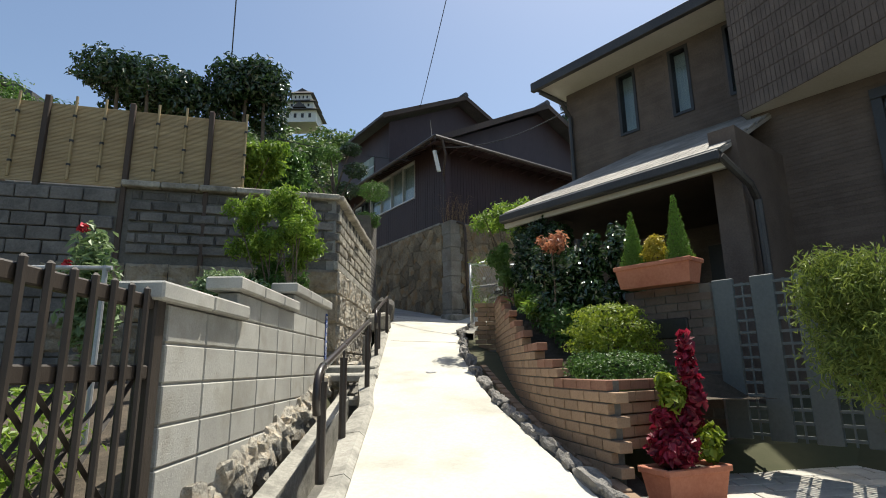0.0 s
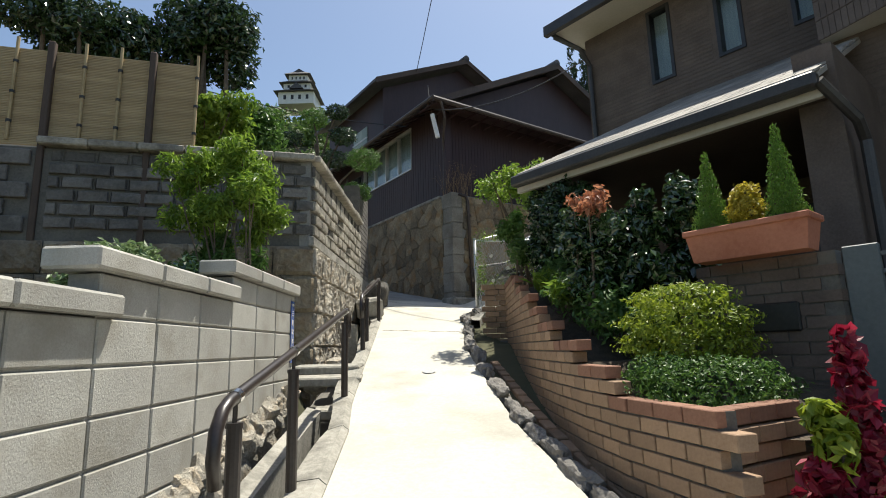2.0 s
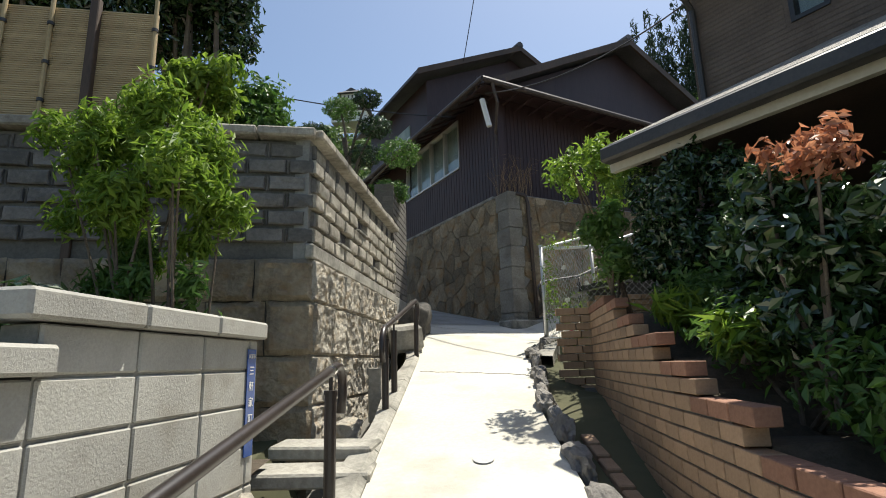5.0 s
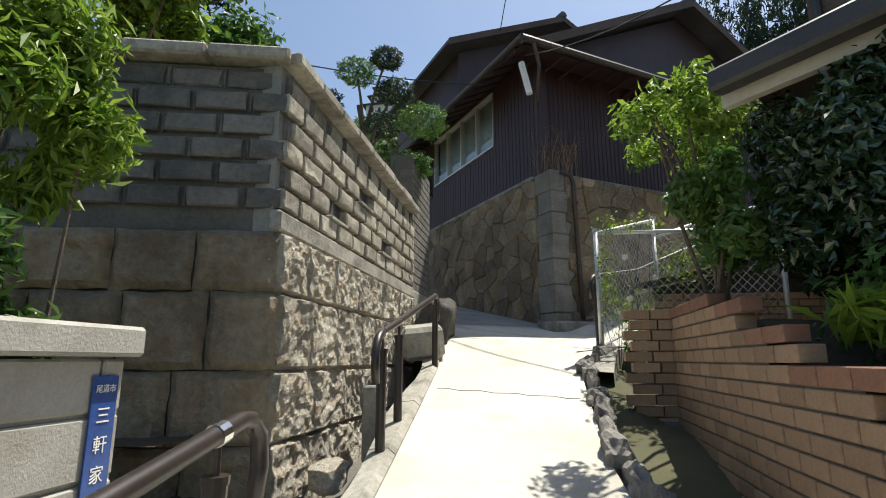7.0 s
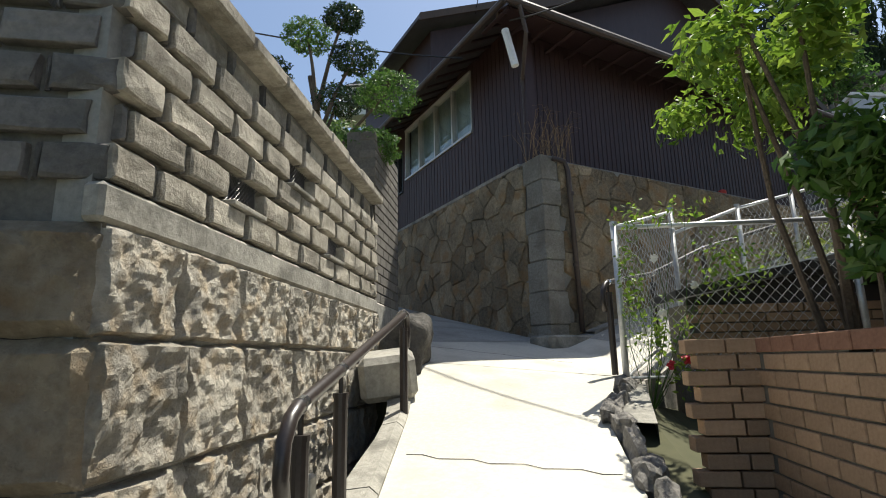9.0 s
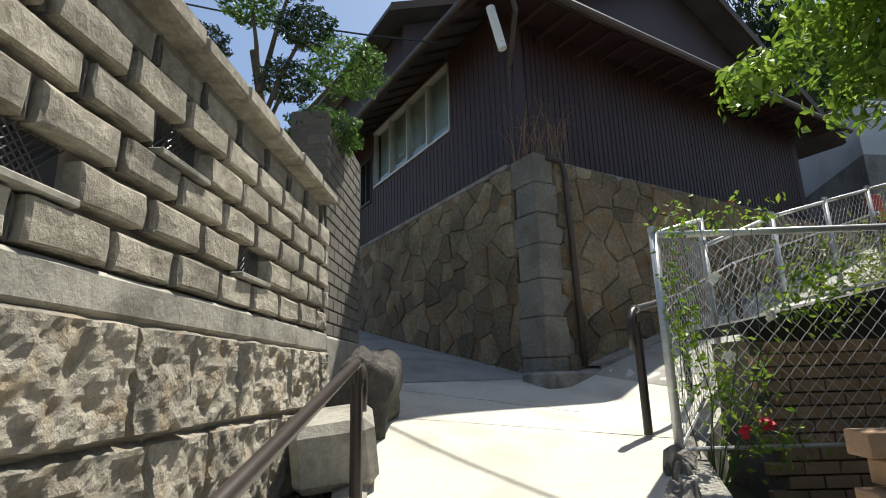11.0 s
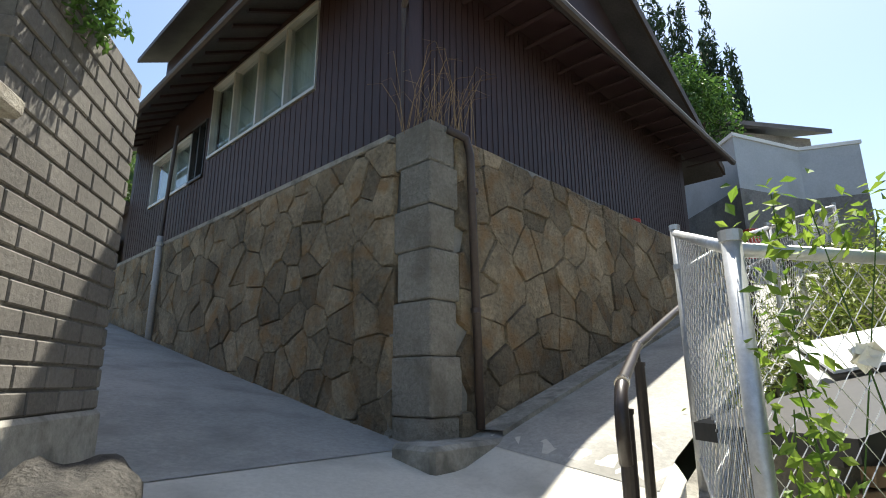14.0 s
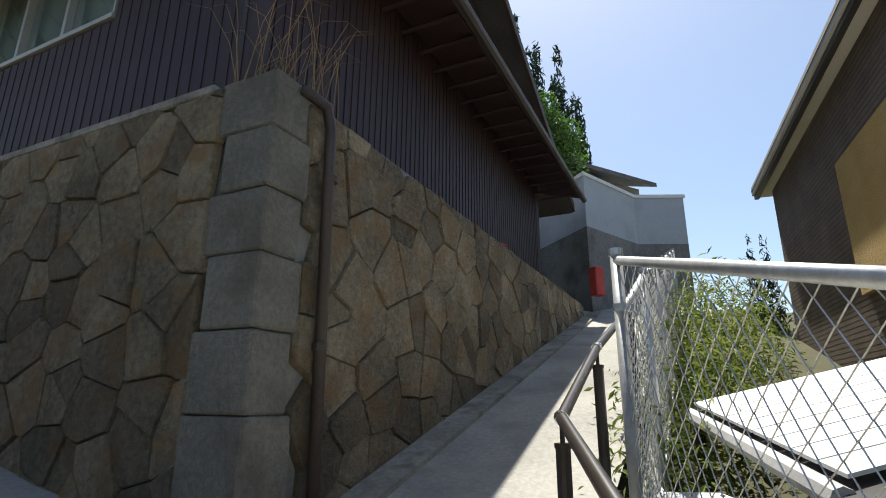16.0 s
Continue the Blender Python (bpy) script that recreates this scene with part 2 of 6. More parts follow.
def box(bm, x0, x1, y0, y1, z0, z1, m=None, bevel=0.0):
    """An axis box, placed by m; a bevel softens its edges."""
    vs = [bm.verts.new((x, y, z)) for z in (z0, z1) for x, y in ((x0, y0), (x1, y0), (x1, y1), (x0, y1))]
    fs = [bm.faces.new([vs[i] for i in q]) for q in ((3, 2, 1, 0), (4, 5, 6, 7), (0, 1, 5, 4), (1, 2, 6, 5), (2, 3, 7, 6), (3, 0, 4, 7))]
    if bevel:
        es = list({e for f in fs for e in f.edges})
        r = bmesh.ops.bevel(bm, geom=es, offset=bevel, segments=1, affect="EDGES")
        vs = list({v for v in vs if v.is_valid} | set(r["verts"]))
    if m is not None:
        for v in vs:
            v.co = m @ v.co
    return vs


def boxed(x0, x1, y0, y1, z0, z1, m=None, bevel=0.0):
    bm = bmesh.new()
    box(bm, x0, x1, y0, y1, z0, z1, m, bevel)
    return bm


def tube(points, r, seg=10, bm=None, r_end=None):
    """A round tube along points, tapered to r_end."""
    bm = bm or bmesh.new()
    pts = [Vector(p) for p in points]
    rings, side = [], None
    for i, p in enumerate(pts):
        d = (pts[min(i + 1, len(pts) - 1)] - pts[max(i - 1, 0)]).normalized()
        ref = Vector((0, 0, 1)) if abs(d.z) < 0.9 else Vector((1, 0, 0))
        if side is not None:
            ref2 = side - d * side.dot(d)
            a = ref2.normalized() if ref2.length > 1e-4 else d.cross(ref).normalized()
        else:
            a = d.cross(ref).normalized()
        side = a
        b = d.cross(a)
        k = i / max(1, len(pts) - 1)
        rr = r + ((r_end if r_end is not None else r) - r) * k
        rings.append([bm.verts.new(p + (a * math.cos(t) + b * math.sin(t)) * rr) for t in (2 * math.pi * j / seg for j in range(seg))])
    for q0, q1 in zip(rings, rings[1:]):
        for j in range(seg):
            bm.faces.new((q0[j], q0[(j + 1) % seg], q1[(j + 1) % seg], q1[j]))
    bm.faces.new(rings[0][::-1])
    bm.faces.new(rings[-1])
    return bm


def prism(poly, extrude):
    """A solid from a planar polygon and a vector."""
    bm = bmesh.new()
    a = [bm.verts.new(p) for p in poly]
    b = [bm.verts.new(Vector(p) + Vector(extrude)) for p in poly]
    bm.faces.new(a)
    bm.faces.new(b[::-1])
    k = len(a)
    for i in range(k):
        bm.faces.new((a[i], b[i], b[(i + 1) % k], a[(i + 1) % k]))
    bmesh.ops.recalc_face_normals(bm, faces=bm.faces)
    return bm


rng = np.random.default_rng(7)


def leaves(blobs, count, size, droop=0.0, shell=0.55, slim=0.45, lumps=0.25):
    """Many small folded leaves in and on uneven ellipsoids: (x, y, z, rx, ry, rz)."""
    w = np.array([max(b[3] * b[4], b[3] * b[5]) for b in blobs])
    w = w / w.sum()
    which = rng.choice(len(blobs), count, p=w)
    bl = np.array(blobs)[which]
    d = rng.normal(size=(count, 3))
    d /= np.linalg.norm(d, axis=1)[:, None]
    ph = np.sin(d[:, 0] * 5.1 + which) * np.sin(d[:, 1] * 4.7 + 2 * which) * np.sin(d[:, 2] * 5.9 + 1) + 0.5 * np.sin(d[:, 0] * 11 + d[:, 2] * 9)
    rad = (shell + (1 - shell) * rng.random(count) ** 0.6) * (1 + lumps * ph) + rng.normal(size=count) * 0.05
    c = bl[:, :3] + d * rad[:, None] * bl[:, 3:]
    nrm = d * 0.7 + rng.normal(size=(count, 3)) * 0.55 + np.array([0, 0, 0.35])
    nrm /= np.linalg.norm(nrm, axis=1)[:, None]
    ax = np.cross(nrm, rng.normal(size=(count, 3)))
    ax[:, 2] -= droop
    ax /= np.linalg.norm(ax, axis=1)[:, None]
    sd = np.cross(nrm, ax)
    s = size * (0.6 + 0.8 * rng.random(count))[:, None]
    p0, p2 = c - ax * s * 0.5, c + ax * s * 0.5
    p1 = c + sd * s * slim * 0.5 + nrm * s * 0.10
    p3 = c - sd * s * slim * 0.5 + nrm * s * 0.10
    verts = np.stack([p0, p1, p2, p3], 1).reshape(-1, 3)
    i = np.arange(count)[:, None] * 4
    faces = np.concatenate([i + [0, 1, 2], i + [0, 2, 3]], 0)
    return verts.tolist(), [], faces.tolist()


def rock(sx, sy, sz, seed, detail=2, amp=0.25):
    bm = bmesh.new()
    bmesh.ops.create_icosphere(bm, subdivisions=detail, radius=1.0)
    for v in bm.verts:
        q = v.co.copy()
        f = 1 + amp * noise.noise(q * 1.3 + Vector((seed * 3.1, seed, 0))) + amp * 0.4 * noise.noise(q * 3 + Vector((0, seed * 5.3, 1)))
        m = max(abs(q.x), abs(q.y), abs(q.z))
        q = q * (0.55 + 0.45 / m) * f * 0.8
        v.co = (q.x * sx, q.y * sy, q.z * sz)
    return bm


# ---- ground heights ----
SC = Vector((0.21, 13.5, 0.0))      # outer corner of the stone base of the dark house
U, V = Vector((0.819, 0.574, 0)), Vector((-0.574, 0.819, 0))
PROFILE_Y = (-40, -6, 0, 3.4, 6.2, 8.3, 10.2, 11.5, 13.4, 16)
PROFILE_Z = (-4.5, -0.75, 0.0, 0.43, 0.93, 1.37, 1.8, 2.09, 2.46, 3.0)


def smooth01(a, b, x):
    k = min(1, max(0, (x - a) / (b - a)))
    return k * k * (3 - 2 * k)


def lane_z(x, y):
    """Height of the paved lane: one slope up to the fork, two branches after it."""
    low = float(np.interp(y, PROFILE_Y, PROFILE_Z))
    d = Vector((x, y, 0)) - SC
    a, b = d.dot(U), d.dot(V)
    k = smooth01(-0.2, 0.8, a)
    high = 2.36 + 0.28 * max(0.0, min(a, 12)) + (0.2 * (1 - k) + 0.08 * k) * max(-4, min(b, 14))
    return low + (high - low) * smooth01(10.4, 12.0, y)


def uv(a, b, z):
    p = SC + U * a + V * b
    return Vector((p.x, p.y, z))


def hz(x, y):
    """Height of the open ground beside and beyond the lane."""
    z = lane_z(x, y) - 0.06
    if x < -1.45:
        z += 0.25 * smooth01(-1.45, -1.8, x) - 0.25
    if x > 0.75:
        z = z - 0.22 * smooth01(0.75, 1.0, x) * smooth01(8.6, 9.6, y) * (1 - smooth01(12.4, 13.2, y - 0.7 * (x - 0.7)))
    r = math.hypot(x, y - 8)
    far = smooth01(16, 40, r)
    side = 0.10 * max(-60, min(60, y - 8)) + 1.4
    z = z * (1 - far) + side * far
    hill = 72 * math.exp(-(((x + 52) / 95) ** 2 + ((y - 185) / 85) ** 2))
    return z + hill * smooth01(40, 120, r)


def axis(fine0, fine1, step, far0, far1):
    a = list(np.arange(fine0, fine1 + 1e-6, step))
    lo, hi, s = fine0, fine1, step
    while lo > far0:
        s *= 1.35
        lo -= s
        a.insert(0, lo)
    s = step
    while hi < far1:
        s *= 1.35
        hi += s
        a.append(hi)
    return a


def sheet(xs, ys, fz):
    verts = [(x, y, fz(x, y)) for y in ys for x in xs]
    w = len(xs)
    faces = [(j * w + i, j * w + i + 1, (j + 1) * w + i + 1, (j + 1) * w + i) for j in range(len(ys) - 1) for i in range(w - 1)]
    return verts, [], faces

# ---- ground and lane ----
EDGE_Y = (-8, 0, 3.4, 5.5, 6.2, 7.6, 8.3, 10.2, 11.0, 11.6)
EDGE_L = (-0.55, -0.58, -0.61, -0.71, -0.81, -0.91, -0.95, -1.06, -1.15, -1.3)
EDGE_R = (3.2, 2.2, 0.90, 0.52, 0.45, 0.31, 0.25, 0.28, 0.58, 0.96)


def left_edge(y):
    return float(np.interp(y, EDGE_Y, EDGE_L))


def right_edge(y):
    return float(np.interp(y, EDGE_Y, EDGE_R))


def open_ground(x, y):
    z = hz(x, y)
    if -1.6 < x < -0.6 and 2 < y < 11.2:
        z -= 0.55
    if 1.1 < x < 3.0 and y < 4.2:
        z -= 0.12
    return z


ground = part("ground", sheet(axis(-6, 9, 0.3, -900, 900), axis(-6, 24, 0.3, -300, 1200), open_ground), HILL)
structure(ground, "sloping ground rising to a wooded hill", "ground")

rows = []
for y in np.arange(-8, 11.61, 0.2):
    l, r = left_edge(y), right_edge(y)
    rows.append([(l + (r - l) * k / 8, y) for k in range(9)])
vs, fs = [], []
for row in rows:
    for x, y in row:
        vs.append((x, y, lane_z(x, y) + 0.006 * noise.noise(Vector((x * 1.5, y * 1.5, 0)))))
for j in range(len(rows) - 1):
    for i in range(8):
        a = j * 9 + i
        fs.append((a, a + 1, a + 10, a + 9))
lane = structure(part("road", (vs, [], fs), CONCRETE, smooth=True), "narrow pale concrete lane climbing between walls", "road")
# fork: the junction and its two branches


def strip(points, lift):
    """A paved sheet from rows of plan points."""
    w = len(points[0])
    v = [(x, y, lane_z(x, y) + lift) for row in points for x, y in row]
    return v, [], [(j * w + i, j * w + i + 1, (j + 1) * w + i + 1, (j + 1) * w + i) for j in range(len(points) - 1) for i in range(w - 1)]


fork = []
for y in np.arange(11.56, 13.8, 0.15):
    l, r = -1.62, float(np.interp(y, (11.4, 12.5, 13.8), (0.88, 1.52, 1.7)))
    fork.append([(l + (r - l) * k / 16, y) for k in range(17)])
structure(part("pavement", strip(fork, 0.003), CONCRETE, smooth=True), "concrete pavement where the lane forks beside a house", "pavement")
# both branches use the concrete that is coloured darker for shade
branch = [[uv(a, b, 0).xy for b in np.linspace(-1.46, 0.2, 8)] for a in np.arange(0.35, 11.5, 0.3)]
structure(part("pavement", strip(branch, 0.006), CONCRETE_SHADED, smooth=True), "steep concrete branch lane beside the stone base", "pavement")
branch = [[uv(a, b, 0).xy for a in np.linspace(-2.3, 0.2, 9)] for b in np.arange(0.2, 14, 0.3)]
structure(part("pavement", strip([r[::-1] for r in branch], 0.009), CONCRETE_SHADED, smooth=True), "shaded concrete branch lane going up past the house", "pavement")

# cracks and a drain cover in the lane
for y0, x0, x1 in ((9.6, -0.95, 0.2), (12.45, -1.4, 0.3)):
    pts = [(x0 + (x1 - x0) * k / 12, y0 - 0.25 * k / 12 + 0.02 * math.sin(k * 2.1), 0) for k in range(13)]
    pts = [(x, y, lane_z(x, y) + 0.003) for x, y, _ in pts]
    tagged(part("pavement_joint", tube(pts, 0.0022, 4), DARK_MORTAR, lane), kind="")
bm = bmesh.new()
bmesh.ops.create_circle(bm, cap_ends=True, radius=0.07, segments=16)
for v in bm.verts:
    x, y = v.co.x - 0.18, v.co.y * 1.2 + 7.2
    v.co = (x, y, lane_z(x, y) + 0.010)
part("drain_cap", bm, PIPE_GREY, lane, "small grey metal cap set in the lane")

# left kerb: sloping concrete shoulder beside the drain
seg = 0.9
y = 1.0
while y < 11.2:
    y1 = min(y + seg, 11.3)
    bm = bmesh.new()
    prof = []
    for yy in np.linspace(y + 0.006, y1 - 0.006, 5):
        x, z = left_edge(yy), lane_z(left_edge(yy), yy)
        w = 0.17 + 0.03 * math.sin(yy * 3)
        prof.append([bm.verts.new(p) for p in ((x + 0.004, yy, z - 0.1), (x + 0.004, yy, z + 0.015), (x - 0.04, yy, z + 0.05), (x - w, yy, z + 0.03 + 0.02 * noise.noise(Vector((0, yy * 3, 0)))), (x - w - 0.03, yy, z - 0.5))])
    for p0, p1 in zip(prof, prof[1:]):
        for i in range(4):
            bm.faces.new((p0[i], p0[i + 1], p1[i + 1], p1[i]))
    bm.faces.new(prof[0][::-1])
    bm.faces.new(prof[-1])
    structure(part("kerb", bm, KERB), "worn concrete kerb along the drain", "kerb")
    y = y1
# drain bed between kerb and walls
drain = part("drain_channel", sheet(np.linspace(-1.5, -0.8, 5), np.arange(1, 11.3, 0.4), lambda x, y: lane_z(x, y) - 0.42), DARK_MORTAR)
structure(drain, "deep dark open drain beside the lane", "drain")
# inner drain curb below the wall, pale concrete strip
pts = np.arange(2.0, 6.4, 0.25)
bm = bmesh.new()
ring = []
for yy in pts:
    z = lane_z(-1.1, yy)
    ring.append([bm.verts.new(p) for p in ((-1.10, yy, z - 0.5), (-1.08, yy, z - 0.06), (-1.20, yy, z - 0.03), (-1.22, yy, z - 0.5))])
for p0, p1 in zip(ring, ring[1:]):
    for i in range(3):
        bm.faces.new((p0[i], p0[i + 1], p1[i + 1], p1[i]))
bm.faces.new(ring[0][::-1])
bm.faces.new(ring[-1])
structure(part("drain_curb", bm, KERB), "pale concrete curb of the open drain", "kerb")
# rubble footing under the block wall
for k in range(26):
    yy = 2.75 + k * 0.15
    ob = part("footing_stone", rock(0.11 + 0.03 * math.sin(k * 2.7), 0.19, 0.16 + 0.04 * math.cos(k * 1.9), k, 3, 0.6), ROUGH_STONE, drain, smooth=False)
    ob.location = (-1.43, yy, lane_z(-1.4, yy) + 0.02 - 0.05 * (k % 3))
    ob.rotation_euler = (0.3 * math.sin(k), 0.2 * math.cos(k * 3), 0.25 * math.sin(k * 5))
# slabs bridging the drain at the gap
for x0, x1, y0, y1, dz, a in ((-1.62, -0.86, 6.85, 7.15, 0.08, 4), (-1.62, -0.90, 7.22, 7.5, 0.10, -3), (-1.25, -0.95, 6.5, 6.75, -0.12, 10)):
    zz = lane_z(-1, y0) + dz
    slab = part("stone_slab", boxed(x0 + 1.2, x1 + 1.2, y0 - y1, 0, -0.09, 0, None, 0.015), KERB)
    slab.matrix_world = pose(-1.2, y1, zz, 4, 0, a)
    tagged(slab, "weathered stone slab laid across the drain", "slab", "slabs across the drain")
# stones in the drain by the tall wall
for k, (x, y, s) in enumerate(((-1.42, 7.45, 0.17), (-1.3, 7.8, 0.14), (-1.38, 8.3, 0.15))):
    r = tagged(part("stone", rock(s, s * 1.1, s * 0.8, k + 40), ROUGH_STONE), "rough loose stone lying in the drain", "stone", "stones in the drain")
    r.location = (x, y, lane_z(x, y) - 0.16)
post = part("concrete_stub", boxed(-0.06, 0.06, -0.05, 0.05, 0, 0.5, None, 0.01), KERB)
post.matrix_world = pose(-1.25, 8.75, lane_z(-1.25, 8.75) - 0.25, 0, 0, 3)
tagged(post, "short square concrete stub beside the drain", "post")
big = part("boulder", boxed(-0.24, 0.20, -0.28, 0.28, -0.2, 0.14, None, 0.05), KERB)
big.matrix_world = pose(-1.30, 10.75, lane_z(-1.3, 10.7) + 0.20, 8, -6, 12)
tagged(big, "pale cut boulder at the end of the drain", "boulder")
big2 = part("boulder", rock(0.27, 0.36, 0.40, 77, 4, 0.35), DARK_ROCK, smooth=True)
big2.matrix_world = pose(-1.30, 11.4, lane_z(-1.3, 11.4) + 0.18, 0, 12, 10)
tagged(big2, "dark rounded boulder at the foot of the wall", "boulder")

# right edge: rough rocks and a brick-lined gutter
# bed in the dark mortar tone, sunk a little below the lane
gut = part("gutter_bed", (
    [(x, y, lane_z(x, y) - 0.07 - (0.05 if k else 0)) for y in np.arange(2.7, 9.4, 0.3) for k, x in enumerate((right_edge(y), right_edge(y) + 0.25, 1.35))], [],
    [(j * 3 + i, j * 3 + i + 1, j * 3 + i + 4, j * 3 + i + 3) for j in range(22) for i in range(2)]), DARK_MORTAR)
structure(gut, "dark gutter at the foot of a brick wall", "gutter")
y, k = 2.75, 0
while y < 10.9:
    s = 0.13 + 0.13 * abs(math.sin(k * 1.7))
    w = 0.07 + 0.02 * math.sin(k * 2.3)
    if y > 7.2:
        w *= 1.15
    ob = part("edge_stone", rock(w, s, 0.085 + (0.05 if y > 7.4 else 0) + 0.02 * math.sin(k * 3.1), k + 100, 3, 0.5), ROCK, gut)
    x = right_edge(y) + 0.06
    ob.location = (x, y, lane_z(x, y) - 0.005)
    ob.rotation_euler = (0.15, 0.1 * math.sin(k), math.atan2(right_edge(y) - right_edge(y + 0.2), 0.2))
    y += s * 1.55
    k += 1
for k in range(22):
    y = 3.0 + k * 0.22
    x = right_edge(y) + 0.24
    if y > 7.8:
        break
    ob = part("brick", boxed(-0.045, 0.045, -0.1, 0.1, -0.05, 0.03, None, 0.008), BRICK, gut)
    ob.location = (x, y, lane_z(x, y) - 0.05)
    ob.rotation_euler = (0.15, 0, math.atan2(right_edge(y) - right_edge(y + 0.2), 0.2))

# ---- concrete block wall ----
WX = -1.43
bw = part("wall_west", boxed(WX - 0.14, WX - 0.012, 2.80, 6.60, 0.2, 1.54), MORTAR)
structure(bw, "low pale concrete block wall with stepped coping", "wall")
part("core", boxed(WX - 0.14, WX - 0.012, 3.72, 6.60, 1.54, 1.725), MORTAR, bw)
part("core", boxed(WX - 0.14, WX - 0.012, 5.115, 6.60, 1.725, 1.895), MORTAR, bw)
BL, BH = 0.465, 0.205
cols = [2.79 + BL * i for i in range(9)]


def block(y0, y1, z0, z1):
    ob = part("block", boxed(WX - 0.15, WX, y0 + 0.006, y1 - 0.006, z0 + 0.006, z1 - 0.006, None, 0.007), BLOCK, bw)


for i, y0 in enumerate(cols):
    y1 = min(y0 + BL, 6.605)
    top = 1.545 if y1 < 3.8 else (1.735 if y1 < 5.2 else 1.905)
    z = 1.340
    while z > lane_z(WX, y0) + 0.0:
        block(y0, y1, z - BH, z)
        z -= BH
    block(y0, y1, 1.340, 1.545)
    if top > 1.6:
        block(y0, y1, 1.545, 1.735)
    if top > 1.8:
        block(y0, y1, 1.735, top)
for y0, y1, z in ((2.62, 3.83, 1.547), (3.62, 5.15, 1.737), (5.01, 6.63, 1.907)):
    k = max(2, round((y1 - y0) / 0.55))
    for i in range(k):
        a, b = y0 + (y1 - y0) * i / k, y0 + (y1 - y0) * (i + 1) / k
        part("coping", boxed(WX - 0.20, WX + 0.05, a + 0.003, b - 0.003, z, z + 0.095, None, 0.012), BLOCK, bw, "rough concrete coping block")

# blue street sign, read from top to bottom
sign = thing("street_sign", "blue enamel street sign with white characters on the block wall", "sign")
part("plate", boxed(WX + 0.004, WX + 0.010, 6.47, 6.57, 1.28, 1.85, None, 0.002), SIGN_BLUE, sign)


def text(body, size, m, mat, parent, name="lettering"):
    c = bpy.data.curves.new(name, "FONT")
    c.body, c.size, c.extrude, c.align_x, c.align_y = body, size, 0.0008, "CENTER", "CENTER"
    o = bpy.data.objects.new(name, c)
    scene.collection.objects.link(o)
    bpy.context.view_layer.update()
    me = bpy.data.meshes.new_from_object(o.evaluated_get(bpy.context.evaluated_depsgraph_get()))
    bpy.data.objects.remove(o)
    me.materials.clear()
    me.materials.append(mat)
    ob = new(name, me)
    ob.matrix_world = m
    ob.parent = parent
    return ob


for ch, z, s in (("尾道市", 1.81, 0.026), ("三", 1.73, 0.055), ("軒", 1.645, 0.055), ("家", 1.56, 0.055), ("町", 1.475, 0.055)):
    text(ch, s, pose(WX + 0.0115, 6.52, z, 90, 0, 90), WHITE, sign)

# ---- lattice gate and garden at the start ----
gate = thing("garden_gate", "dark brown slatted garden gate with diagonal lattice", "gate")
part("post", boxed(WX - 0.09, WX, 2.66, 2.76, 0.0, 1.58, None, 0.01), GATE_WOOD, gate)
part("post", boxed(WX - 0.09, WX, 0.55, 0.65, -0.2, 1.50, None, 0.01), GATE_WOOD, gate)
for z in (0.42, 1.16, 1.50):
    part("rail", boxed(WX - 0.06, WX - 0.01, 0.65, 2.66, z, z + 0.07, None, 0.008), GATE_WOOD, gate)
for k in range(15):
    y = 0.72 + k * 0.13
    part("slat", boxed(WX - 0.012, WX + 0.014, y, y + 0.042, 0.10, 1.60, None, 0.012), GATE_WOOD, gate)
for k in range(-5, 16):
    for sgn in (-1, 1):
        y0 = 0.65 + k * 0.16
        za, zb = 0.46, 1.18
        ya, yb = (y0, y0 + 0.72) if sgn > 0 else (y0 + 0.72, y0)
        if min(ya, yb) < 0.6 or max(ya, yb) > 2.7:
            continue
        part("lattice_strip", tube([(WX - 0.05 - 0.012 * sgn, ya, za), (WX - 0.05 - 0.012 * sgn, yb, zb)], 0.014, 4), GATE_WOOD, gate)

# ---- hand rails ----


def hand_rail(posts, tops, label, drop0=True, drop1=True):
    """Posts on the ground and one bent tube on top of them."""
    rail = thing("hand_rail", label, "hand rail", "hand rails")
    pts = [Vector(p) for p in tops]
    d0 = (pts[0] - pts[1]).normalized()
    d1 = (pts[-1] - pts[-2]).normalized()
    down = Vector((0, 0, -1))

    def bend(p, d):
        return [p + d * 0.10 + down * 0.26, p + d * 0.13 + down * 0.16, p + d * 0.115 + down * 0.07, p + d * 0.06 + down * 0.015]
    line = (bend(pts[0], d0) if drop0 else []) + pts + (bend(pts[-1], d1)[::-1] if drop1 else [])
    part("tube", tube(line, 0.025, 12), BLACK_RAIL, rail, smooth=True)
    for i, (x, y) in enumerate(posts):
        best = min(range(len(pts) - 1), key=lambda j: abs((pts[j].xy - Vector((x, y))).length + (pts[j + 1].xy - Vector((x, y))).length - (pts[j + 1] - pts[j]).xy.length))
        a, b = pts[best], pts[best + 1]
        k = min(1, max(0, (Vector((x, y)) - a.xy).dot((b - a).xy) / (b - a).xy.length_squared))
        zt = (a + (b - a) * k).z
        px = (a + (b - a) * k)
        zb = lane_z(x, y) + 0.02
        p = part("post", tube([(px.x, px.y, zb), (px.x, px.y, zt - 0.10)], 0.030, 12), BLACK_RAIL, rail)
        part("cap", tube([(px.x, px.y, zt - 0.115), (px.x, px.y, zt - 0.095)], 0.034, 12), BLACK_RAIL, p)
        part("stem", tube([(px.x, px.y, zt - 0.10), (px.x, px.y, zt - 0.02)], 0.010, 8), BLACK_RAIL, p)
        dd = (b - a).normalized()
        part("clamp", tube([px - dd * 0.02, px + dd * 0.02], 0.029, 12), CHROME, p, "bright steel clamp")
    return rail


